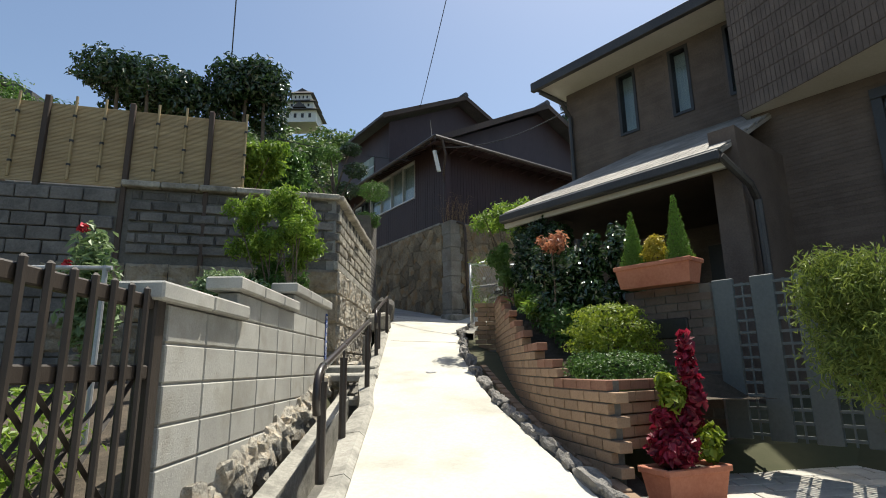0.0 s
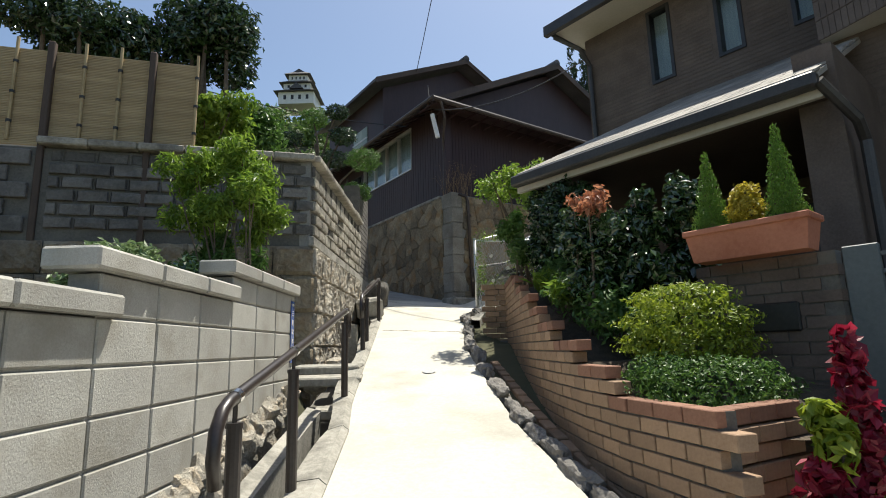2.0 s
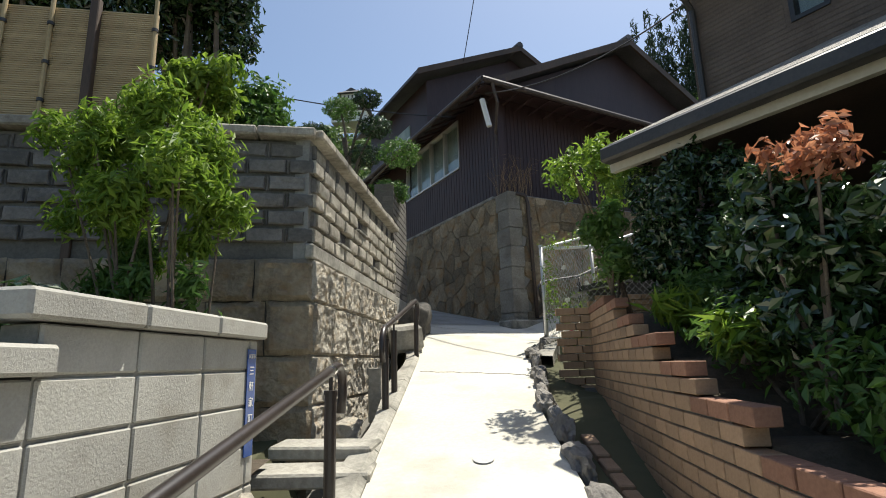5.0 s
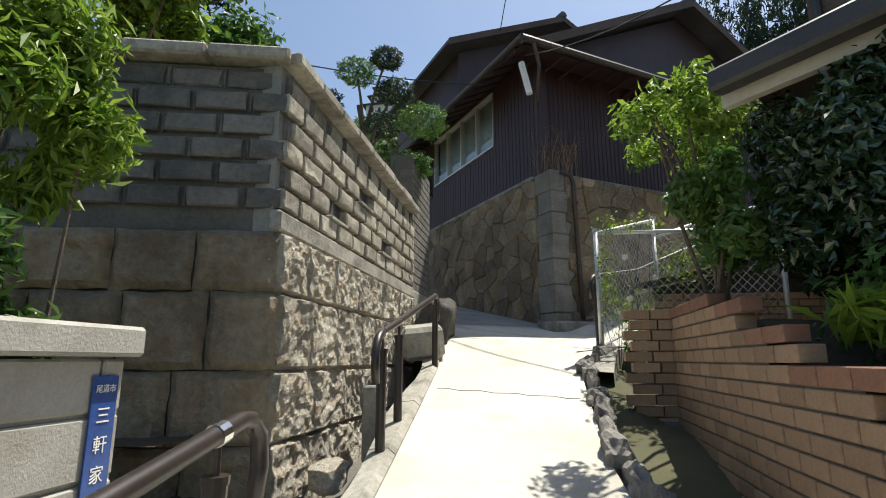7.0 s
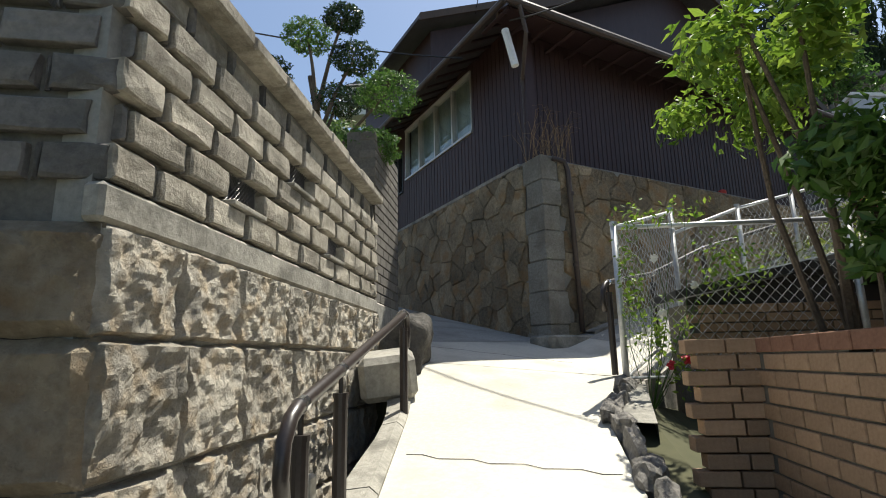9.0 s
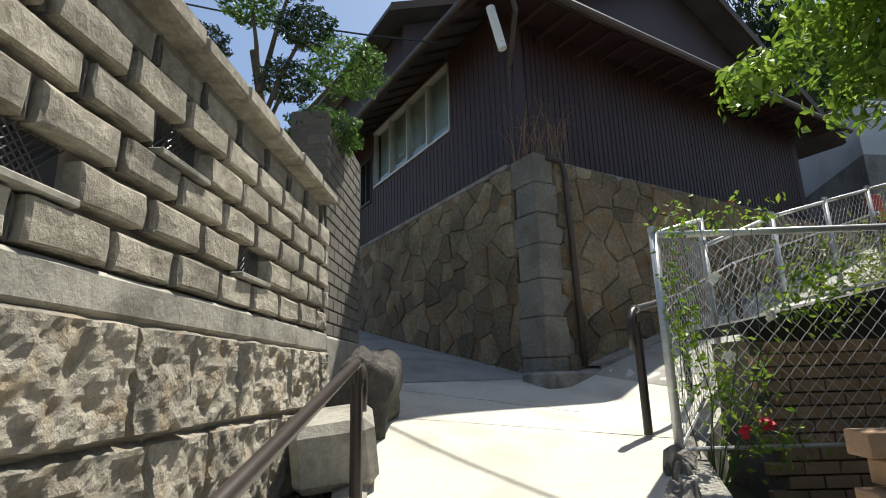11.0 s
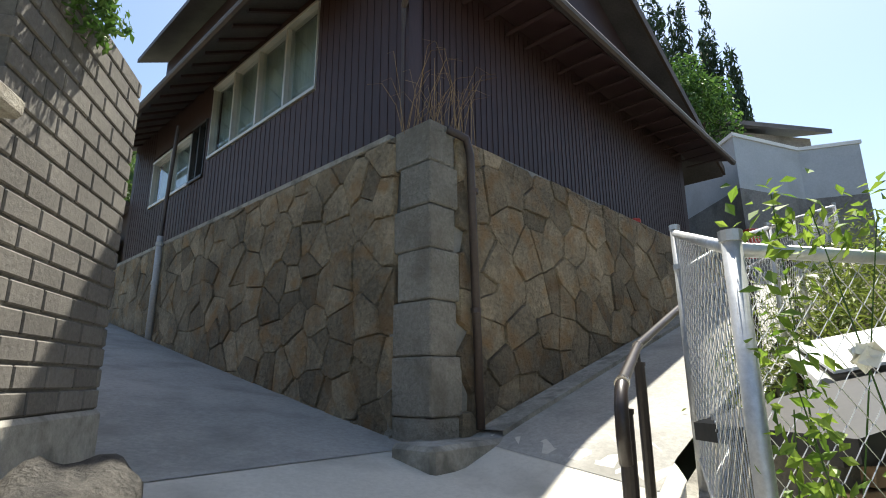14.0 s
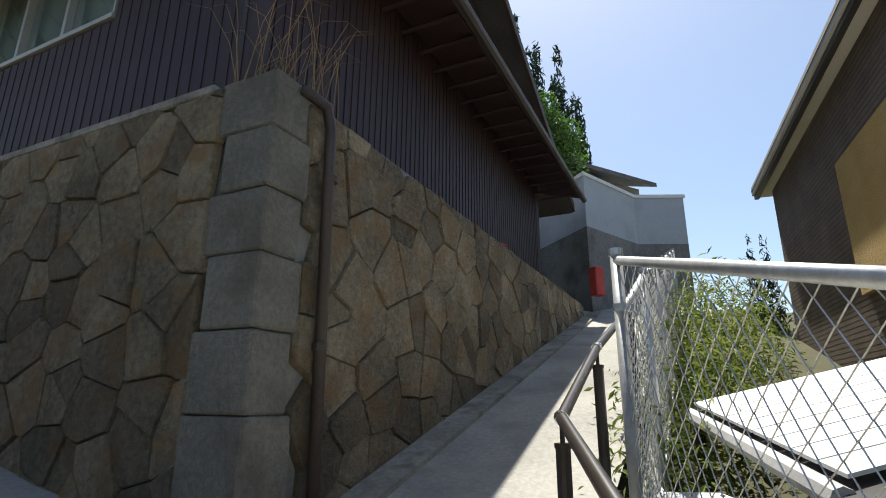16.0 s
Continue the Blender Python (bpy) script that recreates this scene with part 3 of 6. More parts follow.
hand_rail([(-0.80, 3.62), (-0.83, 4.5), (-0.89, 6.28)], [(-0.80, 3.55, 1.20), (-0.83, 4.5, 1.38), (-0.89, 6.38, 1.74)], "dark brown tubular steel hand rail on posts along the kerb")
hand_rail([(-1.02, 8.16), (-1.05, 8.67), (-1.09, 10.25)], [(-1.02, 8.12, 2.05), (-1.05, 8.67, 2.16), (-1.09, 10.28, 2.53)], "dark steel hand rail above the drain by the stone wall")
r3 = [(0.60, 11.5), (1.25, 12.45), (2.0, 12.98), (3.4, 13.96), (5.0, 15.08)]
hand_rail(r3, [(x, y, lane_z(x, y) + 0.86) for x, y in r3], "dark steel hand rail climbing beside a wire fence", True, False)

# ---- tall stone wall with faced blocks ----
EX, EY0, EY1 = -1.57, 7.88, 11.42
LEDGE, TOPZ = 2.77, 3.72
LD = Vector((-0.962, -0.272, 0))
C0 = Vector((EX, EY0, 0))


def frame_matrix(origin, along, up=Vector((0, 0, 1))):
    """x along the wall, y out of it, z up."""
    a = Vector(along).normalized()
    out = a.cross(up)
    return Matrix(((a.x, out.x, up.x, origin[0]), (a.y, out.y, up.y, origin[1]), (a.z, out.z, up.z, origin[2]), (0, 0, 0, 1)))


EAST = frame_matrix((EX, EY0, 0), (0, 1, 0))           # out = +x
NORTHF = frame_matrix((EX, EY0, 0), LD)
if NORTHF.col[1].y > 0:
    NORTHF = NORTHF @ Matrix.Diagonal((1, -1, 1, 1))
tall = part("wall_terrace", boxed(0, EY1 - EY0, -0.6, -0.06, 0.9, TOPZ, EAST), MORTAR)
structure(tall, "tall terrace wall of rough stone below faced concrete blocks", "wall")
bm = bmesh.new()
box(bm, 0.06, 9.5, -0.5, -0.05, 0.6, TOPZ - 0.02, NORTHF)
bmesh.ops.recalc_face_normals(bm, faces=bm.faces)
part("core", bm, DARK_MORTAR, tall)
part("backing", boxed(0.02, EY1 - EY0, -0.3, -0.016, 0.9, LEDGE - 0.13, EAST), MORTAR, tall)
part("ledge", boxed(-0.02, EY1 - EY0, -0.08, 0.0, LEDGE - 0.13, LEDGE, EAST, 0.015), KERB, tall, "pale concrete string course")


def relief_stone(x0, x1, z0, z1, m, mat, parent, seed, proud=0.05, cut=5):
    """A rock-faced stone: a lumpy front with its edges turned back."""
    bm = bmesh.new()
    nx = max(3, round((x1 - x0) / (0.5 / cut)))
    nz = max(3, round((z1 - z0) / (0.5 / cut)))
    g = []
    for j in range(nz + 1):
        for i in range(nx + 1):
            a, b = i / nx, j / nz
            edge = min(a, 1 - a, b, 1 - b) == 0
            x, z = x0 + (x1 - x0) * a, z0 + (z1 - z0) * b
            p6 = Vector((x * 5, z * 5, seed))
            ridge = 1 - 2 * abs(noise.noise(p6 * 1.9))
            o = -0.018 if edge else proud * (0.35 + 0.75 * noise.noise(p6 * 0.8) + 0.35 * ridge + 0.34 * noise.noise(p6 * 3.7) + 0.16 * noise.noise(p6 * 8.3))
            if edge:
                x += 0.012 * noise.noise(Vector((x * 9, z * 9, seed)))
                z += 0.012 * noise.noise(Vector((z * 9, x * 9, seed)))
            g.append(bm.verts.new(m @ Vector((x, o, z))))
    for j in range(nz):
        for i in range(nx):
            q = j * (nx + 1) + i
            bm.faces.new((g[q], g[q + 1], g[q + nx + 2], g[q + nx + 1]))
    if m.determinant() < 0:
        bmesh.ops.reverse_faces(bm, faces=bm.faces)
    bmesh.ops.reverse_faces(bm, faces=bm.faces)
    return part("stone", bm, mat, parent)


sr = random.Random(3)
z = LEDGE - 0.13
row = 0
while z > 0.8:
    h = (0.36, 0.44, 0.40, 0.5)[row % 4]
    x = -0.0
    while x < EY1 - EY0 - 0.02:
        w = sr.uniform(0.34, 0.62)
        x1 = min(x + w, EY1 - EY0)
        if x1 > EY1 - EY0 - 0.2:
            x1 = EY1 - EY0
        if z > lane_z(EX, EY0 + x) - 0.5:
            relief_stone(x + 0.003, x1 - 0.003, z - h + 0.003, z - 0.003, EAST, ROUGH_STONE, tall, sr.random() * 50, 0.044, 28)
        x = x1
    x = 0.0
    x = -0.02 if row % 2 else 0.0
    while x < 3.4:
        w = sr.uniform(0.30, 0.58)
        relief_stone(x + 0.004, x + w - 0.004, z - h + 0.004, z - 0.004, NORTHF, ASHLAR, tall, sr.random() * 50, 0.05, 12)
        x += w
    z -= h
    row += 1

grilles = [(0.745, 1.08, 1), (1.415, 1.75, 3), (2.085, 2.42, 1)]
RH = 0.154


def chipped_block(x0, x1, z0, z1, back, front, m, seed):
    """A block with a chamfered, slightly broken face."""
    q = random.Random(seed)
    c = 0.009
    bm = bmesh.new()

    def ring(o, d, jit):
        return [bm.verts.new(m @ Vector((x + q.uniform(-jit, jit), o + q.uniform(-jit, jit) * 0.6, z + q.uniform(-jit, jit)))) for x, z in ((x0 + d, z0 + d), ((x0 + x1) / 2, z0 + d), (x1 - d, z0 + d), (x1 - d, (z0 + z1) / 2), (x1 - d, z1 - d), ((x0 + x1) / 2, z1 - d), (x0 + d, z1 - d), (x0 + d, (z0 + z1) / 2))]
    rings = [ring(back, 0.0, 0.0), ring(front - c, 0.0, 0.005), ring(front, c, 0.007)]
    for a, b in zip(rings, rings[1:]):
        for i in range(8):
            bm.faces.new((a[i], a[(i + 1) % 8], b[(i + 1) % 8], b[i]))
    mid = bm.verts.new(m @ Vector(((x0 + x1) / 2, front + q.uniform(-0.006, 0.008), (z0 + z1) / 2)))
    for i in range(8):
        bm.faces.new((rings[2][i], rings[2][(i + 1) % 8], mid))
    bmesh.ops.recalc_face_normals(bm, faces=bm.faces)
    return bm


PITCH = 0.335


def faced_rows(m, length, rows_n, holes=(), mat=FACE_BLOCK, back_mat=DARK_BLOCK, start=0.0, proud=0.05):
    """Running bond of proud blocks, a thin upright fin in every joint, on a sunk bed."""
    for r in range(rows_n):
        x = start + (0.08 if r % 2 else -0.085)
        z0 = LEDGE + 0.004 + r * RH
        if x > start + 0.05:
            x -= PITCH
        while x < length - 0.02:
            x0, x1 = max(x, start), min(x + PITCH, length)
            hole = any(h[2] == r and x0 < h[1] - 0.06 and x1 > h[0] + 0.06 for h in holes)
            if x1 - x0 > 0.09 and not hole:
                front = (proud if r < rows_n - 1 else 0.012) - 0.05 + sr.uniform(-0.006, 0.006)
                part("faced_block", chipped_block(x0 + 0.012, x1 - 0.030, z0 + 0.012, z0 + RH - 0.026, -0.075, front, m, sr.random()), mat, tall)
            if x + PITCH < length and not hole:
                part("joint_fin", chipped_block(x + PITCH - 0.020, x + PITCH - 0.002, z0 + 0.01, z0 + RH - 0.02, -0.075, proud - 0.073, m, sr.random()), back_mat, tall)
            x += PITCH


faced_rows(EAST, EY1 - EY0, 6, grilles, proud=0.055)
faced_rows(NORTHF, 2.9, 6, (), DARK_BLOCK, proud=0.04)
for k in range(9):
    x0 = k * (EY1 - EY0) / 9
    part("coping", boxed(x0 + 0.004, x0 + (EY1 - EY0) / 9 - 0.004, -0.35, 0.06, TOPZ, TOPZ + 0.085 + 0.012 * math.sin(k * 3), EAST, 0.015), FACE_BLOCK, tall, "stained concrete coping")
for k in range(6):
    bm = boxed(0.0 + k * 0.5 + 0.004, k * 0.5 + 0.496, -0.35, 0.06, TOPZ - 0.002, TOPZ + 0.085, NORTHF, 0.015)
    bmesh.ops.reverse_faces(bm, faces=bm.faces)
    part("coping", bm, FACE_BLOCK, tall, "stained concrete coping")
for a, b, r in grilles:
    z0 = LEDGE + r * RH
    gr = part("grille", boxed(a + 0.02, b - 0.02, -0.052, -0.048, z0, z0 + RH, EAST), FRAME_DK, tall, "dark diamond wire grille")
    for k in range(12):
        for s in (-1, 1):
            x0 = a + (b - a) * (k / 12)
            x1 = x0 + s * RH
            if x1 < a or x1 > b:
                continue
            part("wire", tube([EAST @ Vector((x0, -0.04, z0)), EAST @ Vector((x1, -0.04, z0 + RH))], 0.003, 4), GUTTER, gr)
    part("sill", boxed(a, b, -0.05, 0.02, z0 - 0.012, z0 + 0.012, EAST, 0.004), KERB, gr)

# dark brick end pier of the terrace wall
pier = part("wall_pier", boxed(-0.3, -0.012, 0, 1.12, 2.0, 4.52, Matrix.Translation((EX - 0.03, EY1 + 0.01, 0))), DARK_MORTAR)
structure(pier, "tall pier of narrow dark bricks", "wall")
for r in range(18):
    z0 = 2.76 + r * 0.0975
    for k in range(6):
        y0 = EY1 + 0.01 + k * 0.24 - (0.12 if r % 2 else 0)
        y1 = min(y0 + 0.24, EY1 + 1.14)
        y0 = max(y0, EY1 + 0.0)
        if y1 - y0 < 0.04:
            continue
        part("brick", boxed(EX - 0.2, EX - 0.03, y0 + 0.005, y1 - 0.005, z0 + 0.006, z0 + 0.092, None, 0.006), DARK_BRICK, pier)
part("footing", boxed(EX - 0.3, EX - 0.01, EY1 + 0.01, EY1 + 1.15, 1.9, 2.76, None, 0.02), KERB, pier, "rough concrete footing")
part("core", boxed(EX - 0.6, EX - 0.3, EY1, EY1 + 1.1, 1.9, 4.3), DARK_MORTAR, pier)

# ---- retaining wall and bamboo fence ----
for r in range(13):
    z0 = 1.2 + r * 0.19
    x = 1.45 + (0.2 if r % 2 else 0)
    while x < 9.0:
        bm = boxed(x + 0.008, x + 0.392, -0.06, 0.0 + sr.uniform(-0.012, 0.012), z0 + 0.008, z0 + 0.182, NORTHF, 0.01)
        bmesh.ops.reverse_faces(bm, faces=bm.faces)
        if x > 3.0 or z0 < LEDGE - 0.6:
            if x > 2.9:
                part("block", bm, DARK_BLOCK, tall)
        x += 0.4
fence = thing("bamboo_fence", "tan bamboo screen fence with dark posts on a wall", "fence")
for k in range(7):
    x0 = 1.42 + k * 1.06
    wide = min(1.06, 9.0 - x0)
    if k == 0:
        x0, wide = 1.42, 0.50
    else:
        x0 = 1.92 + (k - 1) * 1.06
        wide = 1.06
    panel = part("panel", boxed(x0, x0 + wide, -0.12, -0.10, 3.74, 4.90, NORTHF), BAMBOO, fence)
    for s in range(58):
        z0 = 3.75 + s * 0.02
        part("reed", tube([NORTHF @ Vector((x0, -0.10, z0)), NORTHF @ Vector((x0 + wide, -0.10, z0))], 0.0095, 5), BAMBOO, panel)
    bm = boxed(x0 + wide - 0.035, x0 + wide + 0.035, -0.10, -0.02, 2.5 if k < 3 else 3.7, 4.99, NORTHF, 0.008)
    part("post", bm, WOOD_DARK, fence, "dark square fence post")
    for q in ((0.02,) if k == 0 else (0.33, 0.68)):
        xx = x0 + wide * q
        pole = part("bamboo_pole", tube([NORTHF @ Vector((xx, -0.07, 3.78)), NORTHF @ Vector((xx, -0.07, 5.02))], 0.018, 8), BAMBOO_POLE, fence)
        for zz in (4.0, 4.35, 4.72):
            part("knot", tube([NORTHF @ Vector((xx, -0.07, zz - 0.015)), NORTHF @ Vector((xx, -0.07, zz + 0.015))], 0.027, 8), FRAME_DK, pole)

# ---- dark house on the stone base ----
HZ = 4.94                           # top of the stone base


def clip_poly(poly, px, py, nx, ny):
    """The part of a polygon on the side of (px, py) that (nx, ny) points away from."""
    out = []
    for i, a in enumerate(poly):
        b = poly[(i + 1) % len(poly)]
        da, db = (a[0] - px) * nx + (a[1] - py) * ny, (b[0] - px) * nx + (b[1] - py) * ny
        if da <= 0:
            out.append(a)
        if da * db < 0:
            k = da / (da - db)
            out.append((a[0] + (b[0] - a[0]) * k, a[1] + (b[1] - a[1]) * k))
    return out


def polygonal_wall(m, x0, x1, top, bottom, parent, seed, spacing=0.345, flip=False):
    """Irregular many-sided stones that fit one another, with sunk joints; bottom(x) is the ground."""
    pr = random.Random(seed)
    seeds = []
    rows_n = int((top - 1.6) / (spacing * 0.86)) + 2
    for j in range(rows_n):
        for i in range(int((x1 - x0) / spacing) + 3):
            seeds.append((x0 + (i - 0.5 + 0.5 * (j % 2)) * spacing + pr.uniform(-0.2, 0.2), 1.6 + j * spacing * 0.86 + pr.uniform(-0.19, 0.19)))
    for s in seeds:
        if not (x0 - 0.1 < s[0] < x1 + 0.1 and s[1] < top + 0.15):
            continue
        cell = [(x0, 1.2), (x1, 1.2), (x1, top), (x0, top)]
        for o in seeds:
            if o is s or abs(o[0] - s[0]) > 1.4 or abs(o[1] - s[1]) > 1.4:
                continue
            cell = clip_poly(cell, (s[0] + o[0]) / 2, (s[1] + o[1]) / 2, o[0] - s[0], o[1] - s[1])
            if len(cell) < 3:
                break
        if len(cell) < 3:
            continue
        cx, cz = sum(p[0] for p in cell) / len(cell), sum(p[1] for p in cell) / len(cell)
        if max(p[1] for p in cell) < bottom(cx) - 0.05 or max(p[0] for p in cell) - min(p[0] for p in cell) < 0.08:
            continue
        bm = bmesh.new()
        proud = pr.uniform(0.0, 0.025)
        rings = []
        for f, o in ((0.998, -0.03), (0.982, 0.004), (0.94, 0.012 + proud)):
            rings.append([bm.verts.new(m @ Vector((cx + (p[0] - cx) * f, o + (0.010 * noise.noise(Vector((p[0] * 6, p[1] * 6, seed))) if o > 0 else 0), cz + (p[1] - cz) * f))) for p in cell])
        k = len(cell)
        for a, b in zip(rings, rings[1:]):
            for i in range(k):
                bm.faces.new((a[i], a[(i + 1) % k], b[(i + 1) % k], b[i]))
        mid = bm.verts.new(m @ Vector((cx, 0.016 + proud, cz)))
        for i in range(k):
            bm.faces.new((rings[-1][i], rings[-1][(i + 1) % k], mid))
        bmesh.ops.recalc_face_normals(bm, faces=bm.faces)
        part("stone", bm, POLY_STONE, parent)


def house_frame(a, b, along):
    o = uv(a, b, 0)
    return frame_matrix(o, along)


LEFT_F = house_frame(0, 0, V)
if (LEFT_F.to_3x3() @ Vector((0, 1, 0))).dot(-U) < 0:
    LEFT_F = LEFT_F @ Matrix.Diagonal((1, -1, 1, 1))
RIGHT_F = house_frame(0, 0, U)
if (RIGHT_F.to_3x3() @ Vector((0, 1, 0))).dot(-V) < 0:
    RIGHT_F = RIGHT_F @ Matrix.Diagonal((1, -1, 1, 1))


def solid(m, *b, bevel=0.0):
    bm = boxed(*b, m, bevel)
    if m.determinant() < 0:
        bmesh.ops.reverse_faces(bm, faces=bm.faces)
    return bm


base = part("wall_base", solid(RIGHT_F, 0.05, 8.4, -8.7, -0.02, 1.0, HZ - 0.02), MORTAR)
structure(base, "polygonal stone base of the dark house", "wall")
part("ledge", solid(LEFT_F, 0.5, 8.6, -0.3, 0.015, HZ - 0.02, HZ + 0.05, bevel=0.012), KERB, base, "pale concrete ledge")

house = thing("house", "dark brown metal-sided house on a stone base", "house", at=uv(4, 5, HZ))
hinv = house.matrix_basis.inverted()


def hpart(name, bm, mat, label="", parent=None, smooth=False):
    ob = part(name, bm, mat, None, label, smooth)
    ob.parent = parent or house
    if parent is None:
        ob.matrix_parent_inverse = hinv
    return ob


WB = 0.17                           # the walls stand back from the base
EAVE = 7.12
hpart("wall", solid(LEFT_F, 0.45, 8.5, -WB - 0.16, -WB, HZ, 5.88), SIDING)
hpart("wall", solid(LEFT_F, 0.45, 2.01, -WB - 0.16, -WB, 5.88, 7.45), SIDING)
hpart("wall", solid(LEFT_F, 7.32, 8.5, -WB - 0.16, -WB, 5.88, 7.45), SIDING)
hpart("wall", solid(LEFT_F, 2.01, 4.90, -WB - 0.16, -WB, 7.33, 7.45), SIDING)
hpart("wall", solid(LEFT_F, 2.01, 4.90, -WB - 0.16, -WB, 5.88, 6.11), SIDING)
hpart("wall", solid(LEFT_F, 4.90, 7.32, -WB - 0.16, -WB, 6.86, 7.45), SIDING)
hpart("wall", solid(LEFT_F, 4.90, 5.02, -WB - 0.16, -WB, 5.88, 6.86), SIDING)
gab = [uv(0.2, 0.62, HZ), uv(7.7, 0.62, HZ), uv(7.7, 0.62, 7.55), uv(4.1, 0.62, 9.32), uv(0.2, 0.62, 7.4)]
hpart("gable_wall", prism(gab, V * 0.15), SIDING)
hpart("wall", solid(RIGHT_F, 7.6, 7.75, -8.5, -0.62, HZ, 7.4), SIDING)
for k in range(74):
    x = 0.22 + k * 0.10
    hpart("batten", solid(RIGHT_F, x, x + 0.012, -0.62, -0.612, HZ, 7.2), SIDING)
for k in range(66):
    x = 0.5 + k * 0.12
    top = 6.10 if 1.98 < x < 4.95 else 5.87 if 4.9 < x < 7.33 else 7.4
    hpart("batten", solid(LEFT_F, x, x + 0.010, -WB, -WB + 0.006, HZ + 0.05, top), SIDING)
# main roof: two slopes, ridge along V
EL, RIDGE = -0.5, 4.1
RB, RE = -0.02, 8.7


def slope(a0, z0, a1, z1, b0, b1, thick, mat, name="roof", label=""):
    poly = [uv(a0, b0, z0), uv(a1, b0, z1), uv(a1, b1, z1), uv(a0, b1, z0)]
    return hpart(name, prism(poly, (0, 0, thick)), mat, label)


slope(EL, EAVE, RIDGE, 9.42, 0.2, RE, 0.09, ROOF, "roof", "dark tiled roof slope")
slope(RIDGE, 9.42, 8.9, 7.0, 0.2, RE, 0.09, ROOF, "roof", "dark tiled roof slope")
hpart("ridge", tube([uv(RIDGE, 0.15, 9.53), uv(RIDGE, RE, 9.53)], 0.10, 8), ROOF)
for s, a in ((-1, EL), (1, 8.9)):
    hpart("bargeboard", prism([uv(a, 0.2, 7.02), uv(RIDGE, 0.2, 9.34), uv(RIDGE, 0.2, 9.52), uv(a, 0.2, 7.2)], -V * 0.05), WOOD_DARK)
# pent roof under the gable, with its gutter
poly = [uv(EL, -0.12, EAVE - 0.06), uv(8.3, -0.12, EAVE - 0.06), uv(8.3, 0.62, 7.35), uv(EL + 0.3, 0.62, 7.35)]
hpart("pent_roof", prism(poly, (0, 0, 0.06)), ROOF, "dark tiled pent roof")
hpart("soffit_board", prism([uv(EL, -0.09, EAVE - 0.08), uv(8.2, -0.09, EAVE - 0.08), uv(8.2, 0.6, EAVE + 0.12), uv(EL, 0.6, EAVE + 0.12)], (0, 0, 0.02)), SIDING)
for k in range(22):
    hpart("rafter", solid(RIGHT_F, -0.5 + k * 0.4, -0.44 + k * 0.4, -0.6, 0.08, EAVE - 0.10, EAVE - 0.085), SIDING)
for k in range(21):
    b = 0.1 + k * 0.4
    hpart("rafter", prism([uv(EL + 0.03, b, EAVE - 0.06), uv(0.16, b, EAVE + 0.27), uv(0.16, b, EAVE + 0.31), uv(EL + 0.03, b, EAVE - 0.02)], V * 0.05), SIDING)
hpart("gutter", tube([uv(EL - 0.08, -0.17, EAVE - 0.02), uv(8.3, -0.17, EAVE - 0.10)], 0.055, 8), PIPE_BROWN, "brown half-round gutter")
hpart("gutter", tube([uv(EL - 0.06, -0.17, EAVE), uv(EL - 0.06, RE, EAVE - 0.05)], 0.05, 8), PIPE_BROWN, "brown gutter")
# upper storey further back
hpart("upper_wall", prism([uv(0.55, 4.3, 7.4), uv(6.6, 4.3, 7.4), uv(6.6, 4.3, 9.6), uv(3.6, 4.3, 11.05), uv(0.55, 4.3, 9.6)], V * 0.15), SIDING)
hpart("upper_wall", prism([uv(0.55, 4.4, 7.2), uv(0.55, 8.6, 7.2), uv(0.55, 8.6, 9.6), uv(0.55, 4.4, 9.6)], U * 0.15), SIDING)
slope(0.05, 9.52, 3.6, 11.2, 3.85, 8.9, 0.09, ROOF, "upper_roof", "dark tiled upper roof slope")
slope(3.6, 11.2, 7.1, 9.55, 3.85, 8.9, 0.09, ROOF, "upper_roof", "dark tiled upper roof slope")
hpart("ridge", tube([uv(3.6, 3.8, 11.32), uv(3.6, 8.9, 11.32)], 0.11, 8), ROOF)
for a in (0.05, 7.1):
    hpart("bargeboard", prism([uv(a, 3.85, 9.44), uv(3.6, 3.85, 11.12), uv(3.6, 3.85, 11.29), uv(a, 3.85, 9.62)], -V * 0.05), WOOD_DARK)
uw = hpart("window", solid(LEFT_F, 5.4, 6.4, -0.56, -0.52, 7.9, 8.7), CURTAIN, "small upper window")
uw2 = hpart("frame", solid(LEFT_F, 5.35, 6.45, -0.53, -0.50, 8.28, 8.33), FRAME_AL)


def window(x0, x1, z0, z1, panes, frame_mat, curtain=True, name="window"):
    w = hpart(name, solid(LEFT_F, x0, x1, -WB - 0.15, -WB - 0.14, z0, z1), CURTAIN if curtain else FRAME_DK, "sliding window with pale curtains behind glass")
    for za, zb in ((z0, z0 + 0.045), (z1 - 0.045, z1)):
        hpart("frame", solid(LEFT_F, x0, x1, -WB - 0.1, -WB + 0.03, za, zb, bevel=0.004), frame_mat, parent=w)
    for i in range(panes + 1):
        x = x0 + (x1 - x0) * i / panes
        hpart("frame", solid(LEFT_F, max(x0, x - 0.022), min(x1, x + 0.022), -WB - 0.09, -WB + 0.015, z0 + 0.045, z1 - 0.045), frame_mat, parent=w)
    for i in range(panes):
        a, b = x0 + (x1 - x0) * i / panes + 0.022, x0 + (x1 - x0) * (i + 1) / panes - 0.022
        g = hpart("pane", solid(LEFT_F, a, b, -WB - 0.05, -WB - 0.044, z0 + 0.045, z1 - 0.045), glass, parent=w)
        g.visible_shadow = False
    return w


window(2.02, 4.89, 6.12, 7.32, 4, FRAME_AL)
window(5.03, 5.56, 5.89, 6.85, 2, FRAME_DK)
window(5.58, 7.30, 5.89, 6.78, 2, FRAME_AL)
